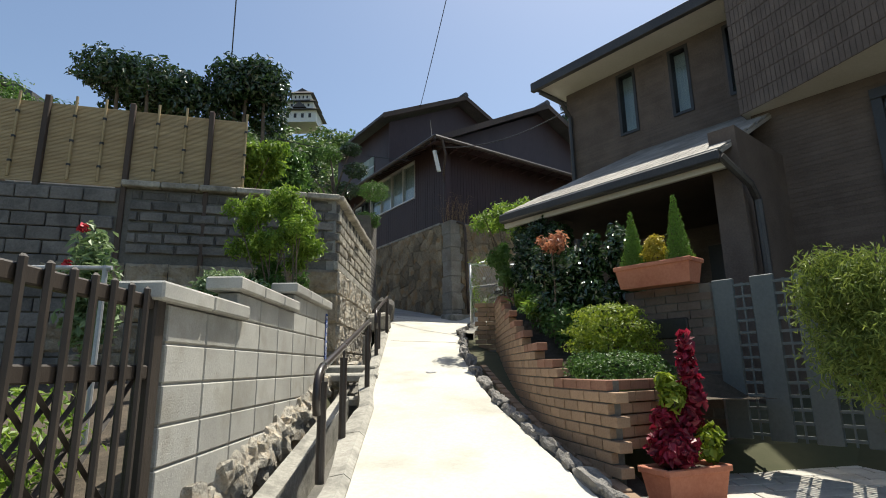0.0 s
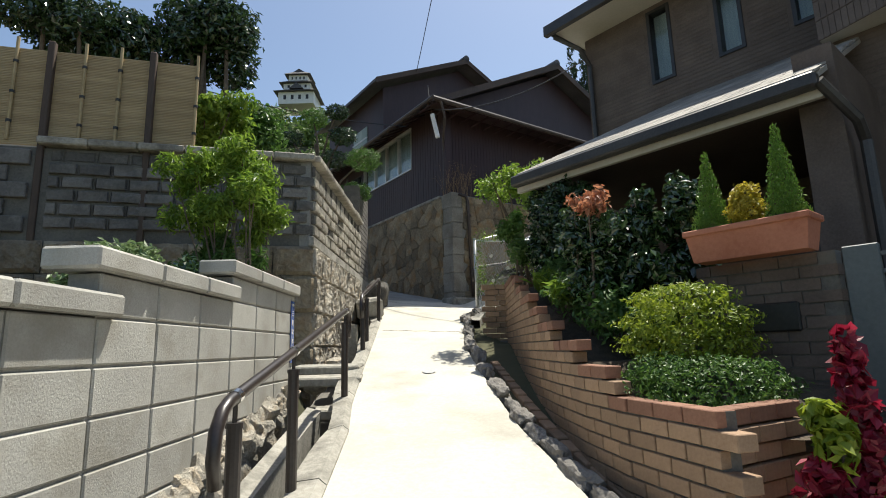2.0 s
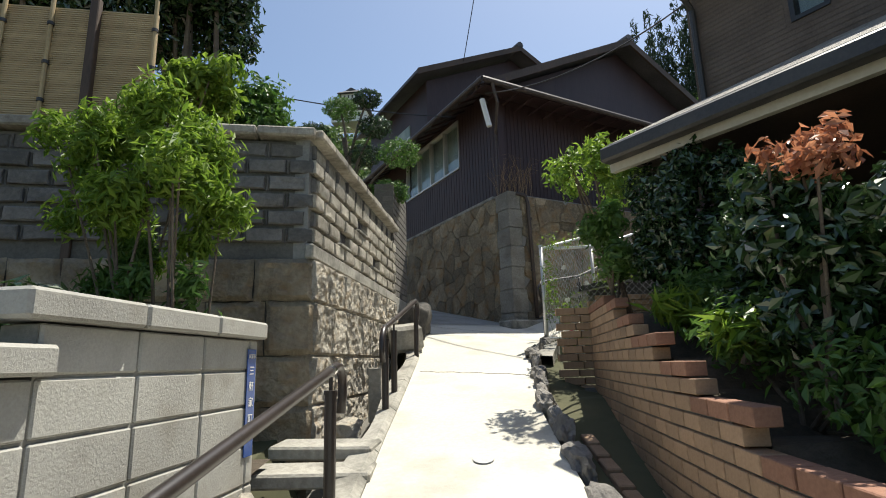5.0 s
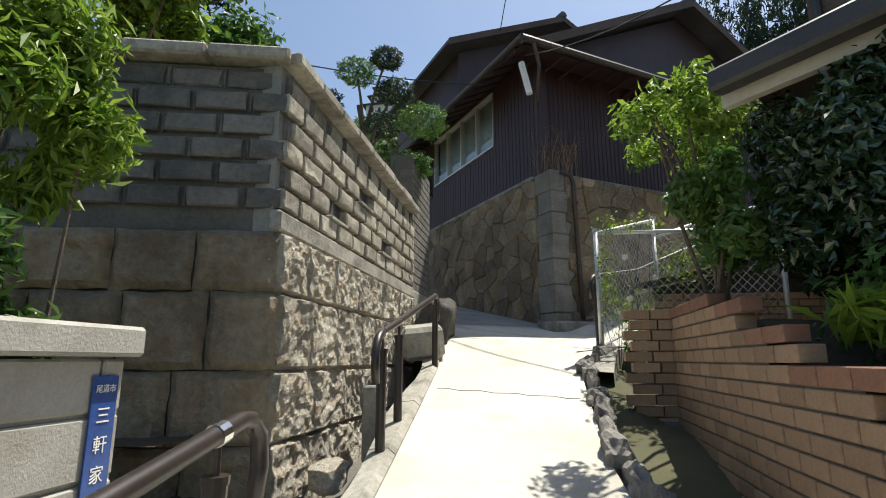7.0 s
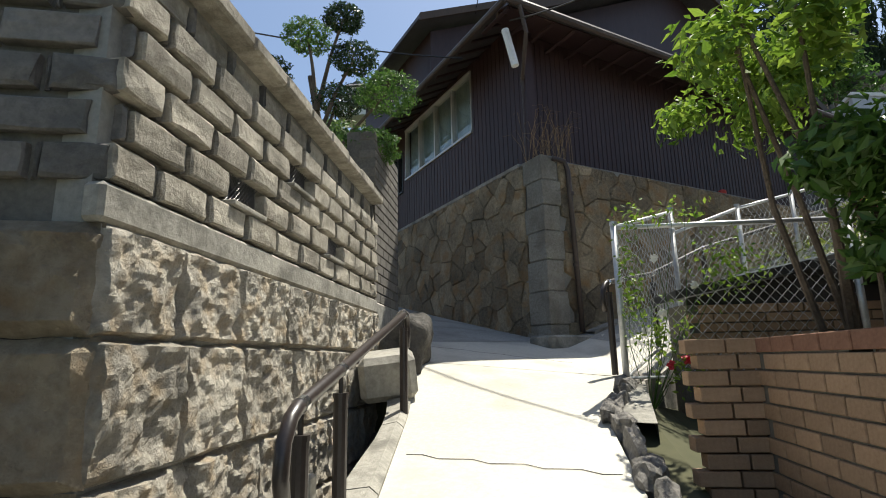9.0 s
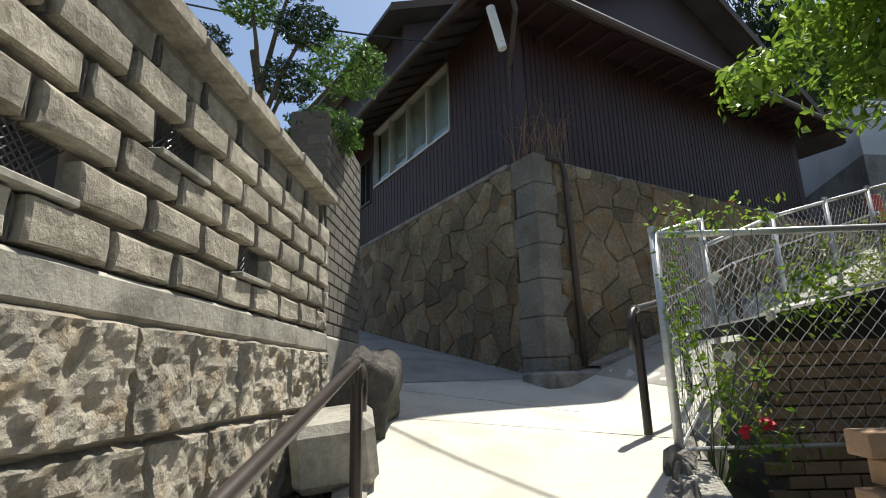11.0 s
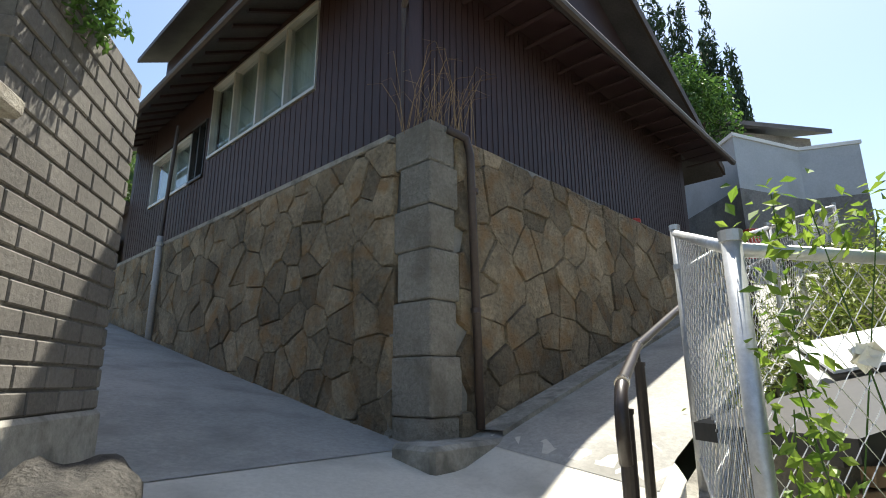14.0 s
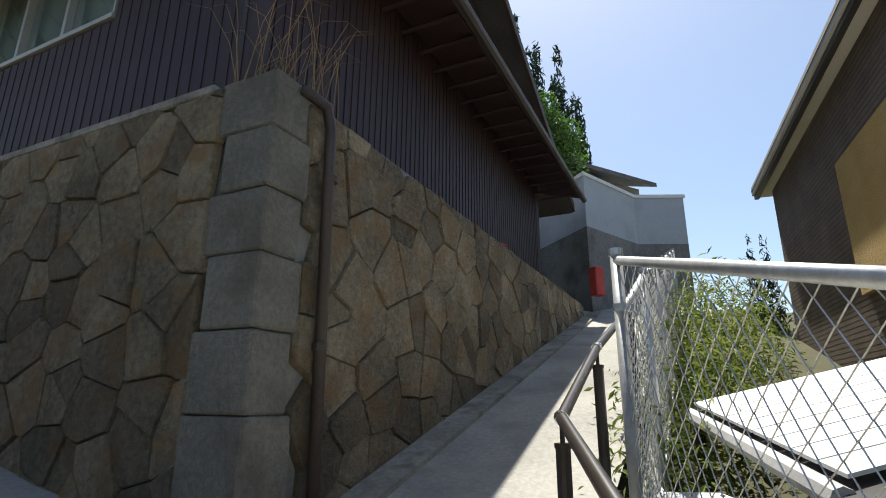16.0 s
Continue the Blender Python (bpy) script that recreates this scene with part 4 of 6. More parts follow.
# pipes and lamp at the corner
hpart("downpipe", tube([uv(-0.35, -0.17, EAVE - 0.06), uv(-0.2, -0.1, EAVE - 0.4), uv(0.15, 0.50, EAVE - 0.75), uv(0.19, 0.53, EAVE - 1.0), uv(0.19, 0.53, HZ)], 0.032, 8), PIPE_BROWN, "brown rainwater downpipe")
lamp = thing("wall_lamp", "white fluorescent tube lamp on a bracket under the eave", "lamp")
c = uv(-0.36, 0.10, 6.5)
part("bracket", tube([uv(-0.1, 0.4, 6.95), c + Vector((0, 0, 0.33))], 0.015, 6), FRAME_DK, lamp)
part("shade", tube([c + Vector((-0.05, 0, 0.33)), c + Vector((0.07, 0, -0.25))], 0.055, 10), WHITE, lamp)
part("tube", tube([c + Vector((-0.04, -0.05, 0.26)), c + Vector((0.06, -0.05, -0.18))], 0.02, 8), PLASTER, lamp)
drp = thing("rainwater_pipe", "dark downpipe running down the stone base", "pipe")
part("pipe", tube([uv(0.18, -0.02, HZ - 0.02), uv(0.36, -0.07, HZ - 0.06), uv(0.40, -0.08, HZ - 0.2), uv(0.46, -0.08, 2.52)], 0.036, 10), PIPE_BROWN, drp, smooth=True)
for z in (4.4, 3.4):
    part("clip", tube([uv(0.43, -0.08, z), uv(0.43, -0.08, z + 0.04)], 0.043, 10), PIPE_BROWN, drp)
drp2 = thing("rainwater_pipe", "grey plastic downpipe on the stone base beside the lane", "pipe")
part("pipe", tube([uv(-0.08, 5.75, 5.05), uv(-0.08, 5.75, 3.42)], 0.045, 10), PIPE_GREY, drp2, smooth=True)
part("upper_pipe", tube([uv(-0.02, 5.72, 6.9), uv(-0.08, 5.75, 5.02)], 0.03, 10), PIPE_BROWN, drp2)
for z in (4.9, 4.3):
    part("collar", tube([uv(-0.08, 5.75, z), uv(-0.08, 5.75, z + 0.05)], 0.055, 10), PIPE_GREY, drp2)

# quoins at the corner, big dressed stones
zq = HZ + 0.02
for i, h in enumerate((0.36, 0.36, 0.36, 0.40, 0.42, 0.44, 0.6)):
    wl, wr = ((0.42, 0.27), (0.34, 0.31), (0.42, 0.27), (0.36, 0.32), (0.46, 0.28), (0.52, 0.33), (0.6, 0.3))[i]
    bm = bmesh.new()
    o = 0.006 * (i % 2)
    box(bm, -0.012 - o, wr, -wl, 0.012 + o, zq - h + 0.004, zq - 0.004, RIGHT_F, 0.012)
    if RIGHT_F.determinant() < 0:
        bmesh.ops.reverse_faces(bm, faces=bm.faces)
    part("quoin", bm, QUOIN, base, "squared granite corner stone")
    zq -= h
slabf = part("foot_slab", solid(RIGHT_F, -0.28, 0.55, -0.12, 0.30, 2.1, 2.47, bevel=0.03), KERB)
tagged(slabf, "low concrete slab at the foot of the stone corner", "slab")
slabf.parent = base
del slabf["category"]
# gutter strip along the right face
bm = bmesh.new()
ring = []
for k in range(24):
    a = 0.5 + k * 0.36
    p0, p1 = uv(a, -0.03, 0), uv(a, -0.26, 0)
    z = lane_z(p1.x, p1.y)
    ring.append([bm.verts.new((p0.x, p0.y, z + 0.05)), bm.verts.new((p1.x, p1.y, z + 0.045)), bm.verts.new((p1.x, p1.y, z - 0.05))])
for p, q in zip(ring, ring[1:]):
    bm.faces.new((p[0], p[1], q[1], q[0]))
    bm.faces.new((p[1], p[2], q[2], q[1]))
part("footing_strip", bm, KERB, base, "dark damp concrete strip")

# house beyond on the left branch
h2 = thing("house", "red-brown neighbouring house further up the lane", "house", at=uv(1, 13, 4))
for nm, bx, mt in (("base", (8.7, 20, -4, -0.02, 2.0, 5.0), OLD_WALL), ("wall", (8.9, 20, -4, -0.35, 5.0, 6.3), SIDING), ("roof", (8.75, 20.5, -4, 0.25, 6.3, 6.4), ROOF), ("window", (10.2, 12.4, -0.36, -0.32, 5.4, 6.1), CURTAIN), ("door", (9.2, 9.9, -0.21, -0.16, 3.9, 5.8), WOOD_DARK)):
    ob = part(nm, solid(LEFT_F, *bx), mt, h2)
    ob.matrix_parent_inverse = h2.matrix_basis.inverted()
ob = part("downpipe", tube([uv(-0.3, 8.75, 6.2), uv(-0.1, 8.75, 6.0), uv(-0.1, 8.75, 4.0)], 0.05, 8), PIPE_BROWN, h2)
ob.matrix_parent_inverse = h2.matrix_basis.inverted()

# ---- brown brick house across the lane ----
FA = radians(40)
FD, FN = Vector((-math.sin(FA), math.cos(FA), 0)), Vector((math.cos(FA), math.sin(FA), 0))
FP = Vector((3.385, 9.28, 0))
FAC = frame_matrix(FP, FD)
if (FAC.to_3x3() @ Vector((0, 1, 0))).dot(-FN) < 0:
    FAC = FAC @ Matrix.Diagonal((1, -1, 1, 1))
ch = thing("house", "two-storey brown brick-faced house with dark eaves", "house", at=FP + FN * 3)
cinv = ch.matrix_basis.inverted()


def cpart(name, bm, mat, label="", parent=None, smooth=False):
    ob = part(name, bm, mat, None, label, smooth)
    ob.parent = parent or ch
    if parent is None:
        ob.matrix_parent_inverse = cinv
    return ob


def cs(*b, bevel=0.0):
    return solid(FAC, *b, bevel=bevel)


CTOP = 6.72
wins = [(-0.34, 0.04), (-1.34, -0.98), (-2.28, -1.92)]
WZ0, WZ1 = 5.34, 6.58
cpart("wall", cs(-9, 1.2, -0.2, 0, 0.3, WZ0), C_BRICK)
cpart("wall", cs(-9, 1.2, -0.2, 0, WZ1, CTOP), C_BRICK)
xs = [-9] + [v for w in sorted(wins) for v in w] + [1.2]
for a, b in zip(xs[::2], xs[1::2]):
    cpart("wall", cs(a, b, -0.2, 0, WZ0, WZ1), C_BRICK)
cpart("side_wall", cs(1.0, 1.2, -8.2, -0.2, 0.3, CTOP), C_BRICK)
cpart("back_wall", cs(-9, 1.0, -8.2, -8.0, 0.3, CTOP), C_BRICK)
for r in range(100):
    z = 0.62 + r * 0.061
    if z > CTOP:
        break
    cpart("brick_course", cs(-9, 1.204, 0.0, 0.004, z, z + 0.05) if not (WZ0 - 0.06 < z < WZ1) else cs(-0.90, -0.40, 0.0, 0.004, z, z + 0.05), C_BRICK)
    if WZ0 - 0.06 < z < WZ1:
        cpart("brick_course", cs(0.10, 1.204, 0.0, 0.004, z, z + 0.05), C_BRICK)
        cpart("brick_course", cs(-1.86, -1.40, 0.0, 0.004, z, z + 0.05), C_BRICK)
    cpart("brick_course", cs(1.2, 1.205, -8.2, 0.0, z, z + 0.05), C_BRICK)
for a, b in wins:
    w = cpart("window", cs(a, b, -0.18, -0.16, WZ0, WZ1), CURTAIN, "narrow upright window with dark frame")
    for q in ((a, a + 0.05, -0.14, 0.02, WZ0, WZ1), (b - 0.05, b, -0.14, 0.02, WZ0, WZ1), (a + 0.05, b - 0.05, -0.14, 0.02, WZ0, WZ0 + 0.05), (a + 0.05, b - 0.05, -0.14, 0.02, WZ1 - 0.05, WZ1)):
        cpart("frame", cs(*q), FRAME_DK, parent=w)
    g = cpart("pane", cs(a + 0.05, b - 0.05, -0.06, -0.054, WZ0 + 0.05, WZ1 - 0.05), glass, parent=w)
    g.visible_shadow = False
# eaves
cpart("soffit", cs(-9, 1.36, -8.5, 0.66, CTOP - 0.06, CTOP), SOFFIT, "cream boarded soffit")
cpart("fascia", cs(-9, 1.52, 0.66, 0.76, CTOP - 0.09, CTOP + 0.10, bevel=0.01), GUTTER, "dark gutter and fascia")
cpart("fascia", cs(1.36, 1.43, -8.5, 0.66, CTOP - 0.09, CTOP + 0.10), GUTTER, "dark gutter and fascia")
cpart("barge", cs(1.43, 1.46, -8.5, 0.7, CTOP - 0.02, CTOP + 0.13), SOFFIT)
c0 = [FAC @ Vector(p) for p in ((-9, 0.72, CTOP + 0.06), (1.47, 0.72, CTOP + 0.06), (-2.5, -4, CTOP + 2.0), (-9, -4, CTOP + 2.0), (1.47, -8.5, CTOP + 0.06), (-9, -8.5, CTOP + 0.06))]
bm = bmesh.new()
q = [bm.verts.new(p) for p in c0]
for f in ((0, 1, 2, 3), (1, 4, 2), (4, 5, 3, 2)):
    bm.faces.new([q[i] for i in f])
cpart("roof", bm, ROOF, "dark tiled hip roof")
cpart("downpipe", tube([FAC @ Vector(p) for p in ((1.4, 0.62, CTOP - 0.1), (1.12, 0.3, CTOP - 0.35), (1.1, 0.06, CTOP - 0.6), (1.1, 0.06, 1.5))], 0.04, 8), GUTTER, "dark downpipe")
# porch roof
Q = Vector((0.94, 8.02, 0))
qa, qo = (Q - FP).dot(FD), -(Q - FP).dot(FN)
PZ0, PZ1 = 3.44, 4.88
prl, prr = qa, qa - 3.3
poly = [(prr, qo, PZ0), (prl, qo, PZ0), (prl - 0.9, 0.0, PZ1), (prr, 0.0, PZ1)]
cpart("porch_roof", prism([FAC @ Vector(p) for p in poly], (0, 0, 0.05)), SLATE, "sloping porch roof of grey-brown shingles")
poly = [(prl, qo, PZ0), (prl - 0.1, 0.0, PZ0), (prl - 0.9, 0.0, PZ1)]
cpart("porch_hip", prism([FAC @ Vector(p) for p in poly], (0, 0, 0.05)), SLATE)
for r in range(17):
    k = (r + 0.5) / 17
    o, z = qo * (1 - k), PZ0 + (PZ1 - PZ0) * k + 0.05
    n_sh = 18
    right, left = prr, prl - 0.9 * k
    for i in range(n_sh):
        a, b = right + (left - right) * i / n_sh, right + (left - right) * (i + 1) / n_sh
        off = 0.5 * (left - right) / n_sh * (r % 2)
        a, b = a + off * 0.4, min(left, b + off * 0.4)
        poly = [(a + 0.004, o + 0.10, z - 0.045), (b - 0.004, o + 0.10, z - 0.045), (b - 0.004, o - 0.09, z + 0.055), (a + 0.004, o - 0.09, z + 0.055)]
        cpart("shingle", prism([FAC @ Vector(p) for p in poly], (0, 0, 0.022)), SLATE)
cpart("porch_gutter", cs(prr, prl, qo - 0.02, qo + 0.11, PZ0 - 0.10, PZ0 + 0.03, bevel=0.02), GUTTER, "black porch gutter")
cpart("porch_trim", cs(prr, prl, qo - 0.08, qo - 0.025, PZ0 - 0.16, PZ0 - 0.08), SOFFIT, "cream strip under the gutter")
cpart("porch_ceiling", cs(prr, prl - 0.1, 0.01, qo - 0.09, PZ0 - 0.10, PZ0 - 0.06), WOOD_DARK)
cpart("porch_post", cs(prl - 0.75, prl - 0.55, qo - 0.75, qo - 0.55, 0.6, PZ0 - 0.1), C_BRICK, "brick-faced porch post")
cpart("porch_wall", cs(prr - 0.05, prr + 0.25, 0.01, qo - 0.3, 0.6, PZ0 + 0.4), C_BRICK)
cpart("door", cs(-2.1, -1.3, 0.006, 0.05, 0.9, 3.0), FRAME_DK, "dark entrance door in the porch")
cpart("porch_pipe", tube([FAC @ Vector(p) for p in ((prr, qo + 0.05, PZ0 - 0.05), (prr - 0.15, qo - 0.25, PZ0 - 0.35), (prr - 0.15, qo - 0.4, PZ0 - 0.5), (prr - 0.15, qo - 0.4, 0.6))], 0.045, 8), GUTTER, "dark downpipe")
# rounded wing with a tiled parapet
bay_a = np.linspace(-2.38, -5.4, 26)
pts = [(-2.38, 0.0), (-2.38, 0.36), (-2.38, 0.72)] + [(float(a), 1.07 + 0.30 * (-2.38 - float(a)) + 0.075 * (-2.38 - float(a)) ** 2 - 0.012 * (-2.38 - float(a)) ** 3) for a in bay_a]
BZ0, BZ1 = 4.5, 6.0
bm = bmesh.new()
lo = [bm.verts.new(FAC @ Vector((x, o, BZ0))) for x, o in pts]
hi = [bm.verts.new(FAC @ Vector((x, o, BZ1))) for x, o in pts]
for i in range(len(pts) - 1):
    bm.faces.new((lo[i], lo[i + 1], hi[i + 1], hi[i]))
bal = cpart("bay", bm, C_BRICK, "rounded upper bay faced with brown tiles")
bm = bmesh.new()
bm.faces.new([bm.verts.new(FAC @ Vector((x, o, BZ0 + 0.01))) for x, o in pts + [(-5.4, 0.0)]])
cpart("bay_soffit", bm, SOFFIT, "cream underside")
bm = bmesh.new()
bm.faces.new([bm.verts.new(FAC @ Vector((x, o, BZ1))) for x, o in pts + [(-5.4, 0.0)]])
cpart("bay_top", bm, C_BRICK)
for r in range(9):
    z0 = BZ0 + 0.005 + r * 0.225
    for i in range(len(pts) - 1):
        for h in range(2):
            k0, k1 = i + h * 0.5, i + h * 0.5 + 0.46
            def at(k):
                j = min(len(pts) - 2, int(k))
                f = k - j
                return pts[j][0] + (pts[j + 1][0] - pts[j][0]) * f, pts[j][1] + (pts[j + 1][1] - pts[j][1]) * f
            (xa, oa), (xb, ob_) = at(k0), at(k1)
            if xa < -5.4:
                continue
            poly = [(xa, oa, z0), (xb, ob_, z0), (xb, ob_, z0 + 0.215), (xa, oa, z0 + 0.215)]
            cpart("tile", prism([FAC @ Vector(p) for p in poly], FAC.to_3x3() @ Vector((0, 0.012, 0))), C_BRICK, parent=None)
# lower wall under the bay, with a latticed window
cpart("lower_wall", cs(-9, -2.45, 0.0, 0.9, 0.3, BZ0 + 0.4), C_BRICK)
for r in range(64):
    z = 0.62 + r * 0.061
    if z < BZ0 + 0.3 and not 2.55 < z < 4.2:
        cpart("brick_course", cs(-9, -2.446, 0.9, 0.904, z, z + 0.05), C_BRICK)
    elif z < BZ0 + 0.3:
        cpart("brick_course", cs(-3.75, -2.446, 0.9, 0.904, z, z + 0.05), C_BRICK)
w = cpart("window", cs(-5.2, -3.8, 0.902, 0.93, 2.6, 4.2), glass, "dark window with diamond leading")
for q in ((-5.25, -3.75, 0.90, 1.02, 4.18, 4.30), (-3.85, -3.75, 0.90, 1.0, 2.5, 4.18), (-5.25, -3.85, 0.90, 1.0, 2.5, 2.6)):
    cpart("frame", cs(*q), FRAME_DK, parent=w)
for k in range(12):
    for s in (-1, 1):
        xa = -3.85 - 0.13 * k
        pa, pb = (xa, 0.94, 2.6), (xa + s * 0.8, 0.94, 4.18)
        if pb[0] > -3.86 or pb[0] < -5.2:
            continue
        cpart("lead", tube([FAC @ Vector(pa), FAC @ Vector(pb)], 0.006, 4), FRAME_DK, parent=w)
cpart("stucco_panel", cs(1.206, 1.26, -5.0, -2.0, 4.25, 5.77), STUCCO, "rough ochre stucco panel")

# ---- gate, pier and planters of the brown house ----
gx = frame_matrix((2.2, 4.6, 0), -FD)
if (gx.to_3x3() @ Vector((0, 1, 0))).dot(-FN) < 0:
    gx = gx @ Matrix.Diagonal((1, -1, 1, 1))
eg = thing("entrance_gate", "grey-green metal entrance gate with square grilles", "gate")
GZ0, GZ1 = 0.62, 1.88
for x in (0.12, 0.42, 0.72, 1.02, 1.32):
    part("stile", solid(gx, x, x + 0.17, -0.02, 0.02, GZ0, GZ1, bevel=0.006), GATE, eg)
for i in range(4):
    x = 0.29 + 0.30 * i
    for k in range(13):
        z = GZ0 + 0.03 + k * (GZ1 - GZ0 - 0.1) / 12
        part("bar", solid(gx, x, x + 0.13, -0.008, 0.008, z, z + 0.022), GATE, eg)
    part("bar", solid(gx, x + 0.058, x + 0.072, -0.006, 0.006, GZ0, GZ1 - 0.04), GATE, eg)
gp_ = thing("gate_pier", "brown brick gate pier with a dark letter slot", "gate pier")
pf = frame_matrix((1.78, 5.25, 0), (0.60, -0.80, 0))
if (pf.to_3x3() @ Vector((0, 1, 0))).x > 0:
    pf = pf @ Matrix.Diagonal((1, -1, 1, 1))
part("core", solid(pf, 0.01, 0.84, -0.34, -0.01, 0.3, 1.88), DARK_MORTAR, gp_)
for r in range(20):
    z = 0.38 + r * 0.075
    for k in range(4):
        a = k * 0.215 - (0.107 if r % 2 else 0)
        a, b = max(0, a), min(0.85, a + 0.215)
        if b - a > 0.03:
            part("brick", solid(pf, a + 0.005, b - 0.005, -0.1, 0, z + 0.005, z + 0.07), C_BRICK, gp_)
    part("brick", solid(pf, 0.845, 0.855, -0.34, -0.1, z + 0.005, z + 0.07), C_BRICK, gp_)
part("letter_slot", solid(pf, 0.2, 0.62, -0.02, 0.02, 1.42, 1.6, bevel=0.01), FRAME_DK, gp_, "dark metal letter slot")

# ---- brick garden wall, stepping up the slope ----
BW = [(1.14, 3.76), (0.97, 4.4), (0.90, 4.9), (0.87, 5.5), (0.86, 6.5), (0.87, 7.5), (0.90, 8.5), (0.92, 9.28)]
TOPS_Y = (3.7, 4.47, 5.05, 5.65, 6.25, 6.75, 7.25, 7.75, 8.2)
TOPS_Z = (1.105, 1.261, 1.417, 1.573, 1.729, 1.885, 2.041, 2.197, 2.275)
COURSE = 0.078


def top_at(y):
    z = TOPS_Z[0]
    for a, b in zip(TOPS_Y, TOPS_Z):
        if y >= a:
            z = b
    return z


gw = structure(new("wall_garden"), "tan brick garden wall with a stepped top", "wall")
brick_full = boxed(-0.1, 0.1, -0.05, 0.05, 0, 0.069, None, 0.004)
me_full = bpy.data.meshes.new("brick")
brick_full.to_mesh(me_full)
me_full.materials.append(BRICK)
me_top = me_full.copy()
me_top.materials.clear()
me_top.materials.append(BRICK_TOP)


def wall_point(s):
    for (xa, ya), (xb, yb) in zip(BW, BW[1:]):
        d = math.hypot(xb - xa, yb - ya)
        if s <= d:
            return xa + (xb - xa) * s / d, ya + (yb - ya) * s / d, math.degrees(math.atan2(yb - ya, xb - xa))
        s -= d
    return None


def lay(x, y, z, turn, scale, top):
    ob = new("brick", me_top if top else me_full)
    ob.parent = gw
    ob.matrix_basis = pose(x, y, z, 0, 0, turn) @ Matrix.Diagonal((scale, 1, 1, 1))


for r in range(-2, 30):
    z = TOPS_Z[0] - 0.156 * 3 + r * COURSE
    s = 0.1 if r % 2 else 0.0
    while True:
        p = wall_point(s)
        if p is None:
            break
        x, y, turn = p
        t = top_at(y)
        if z + COURSE <= t + 0.01 and z > lane_z(x, y) - 0.22:
            lay(x, y, z, turn, 1.0, z + COURSE > t - 0.02)
        s += 0.21
# mortar behind the brick faces
for (xa, ya), (xb, yb) in zip(BW, BW[1:]):
    n_s = max(1, round(math.hypot(xb - xa, yb - ya) / 0.3))
    for i in range(n_s):
        p, q = (xa + (xb - xa) * i / n_s, ya + (yb - ya) * i / n_s), (xa + (xb - xa) * (i + 1) / n_s, ya + (yb - ya) * (i + 1) / n_s)
        zt = min(top_at(p[1]), top_at(q[1])) - 0.012
        poly = [(p[0] - 0.038, p[1], lane_z(*p) - 0.3), (q[0] - 0.038, q[1], lane_z(*p) - 0.3), (q[0] - 0.038, q[1], zt), (p[0] - 0.038, p[1], zt)]
        part("mortar", prism(poly, (0.08, 0, 0)), DARK_MORTAR, gw)
for r in range(12):
    z = 1.34 + r * COURSE
    for k in range(2):
        lay(0.68 + k * 0.2 - (0.05 if r % 2 else 0), 9.30, z, 0, 0.95, False)
for r in range(9):
    z = TOPS_Z[0] - 0.156 * 3 + r * COURSE
    if z + COURSE < 1.11:
        for k in range(3):
            lay(1.22 + k * 0.17 - (0.03 if r % 2 else 0), 3.86 + k * 0.10, z, 30, 0.95, z + COURSE * 2 > 1.13)
# soil terrace behind the wall
sv_, sf_ = [], []
ys_ = list(np.arange(3.95, 9.4, 0.2))
for y in ys_:
    x0 = float(np.interp(y, [p[1] for p in BW], [p[0] for p in BW])) + 0.05
    for k in range(7):
        sv_.append((x0 + (2.4 - x0) * k / 6, y, top_at(y) - 0.16 + 0.05 * noise.noise(Vector((k, y * 2, 0)))))
for j in range(len(ys_) - 1):
    for i in range(6):
        q = j * 7 + i
        sf_.append((q, q + 1, q + 8, q + 7))
structure(part("planting_bed", (sv_, [], sf_), SOIL), "dark soil bed behind the brick wall", "soil")
# paved yard in front of the gate
yard = structure(part("yard", sheet(np.linspace(0.9, 7, 12), np.linspace(-6, 5.8, 28), lambda x, y: lane_z(x, y) - 0.035 if x < 1.0 else 0.30 + 0.06 * (y - 3.0) + 0.03 * (x - 1.5) - 0.01), MORTAR), "pale paved yard before the gate", "pavement")
me_pv = bpy.data.meshes.new("paver")
bmp = boxed(-0.145, 0.145, -0.07, 0.07, -0.02, 0.012, None, 0.004)
bmp.to_mesh(me_pv)
bmp.free()
me_pv.materials.append(PAVER)
for j in range(21):
    for i in range(12):
        x, y = 1.55 + i * 0.30 + (0.15 if j % 2 else 0), 2.5 + j * 0.15
        ob = new("paver", me_pv)
        ob.parent = yard
        ob.matrix_basis = pose(x, y, 0.30 + 0.06 * (y - 3.0) + 0.03 * (x - 1.5), 3.4, -1.7, 0)

# ---- plants ----


def plant(name, label, category, base, blobs, count, size, mat, stems=5, stem_mat=BARK, r=0.012, group="", **kw):
    """Stems from the base into the crown, and a crown of leaves."""
    p = thing(name, label, category, group)
    pr = random.Random(int(abs(base[0] * 131 + base[1] * 17) * 10))
    b = Vector(base)
    for i in range(stems):
        bl = blobs[i % len(blobs)]
        t = Vector((bl[0] + pr.uniform(-0.5, 0.5) * bl[3], bl[1] + pr.uniform(-0.5, 0.5) * bl[4], bl[2] + pr.uniform(-0.2, 0.5) * bl[5]))
        mid = b.lerp(t, 0.5) + Vector((pr.uniform(-1, 1), pr.uniform(-1, 1), 0)) * 0.08 * (t - b).length
        s = b + Vector((pr.uniform(-1, 1), pr.uniform(-1, 1), 0)) * r * 3
        part("stem" if r < 0.03 else "trunk", tube([s, mid, t], r, 6, None, r * 0.4), stem_mat, p)
    part("foliage", leaves(blobs, count, size, **kw), mat, p)
    return p


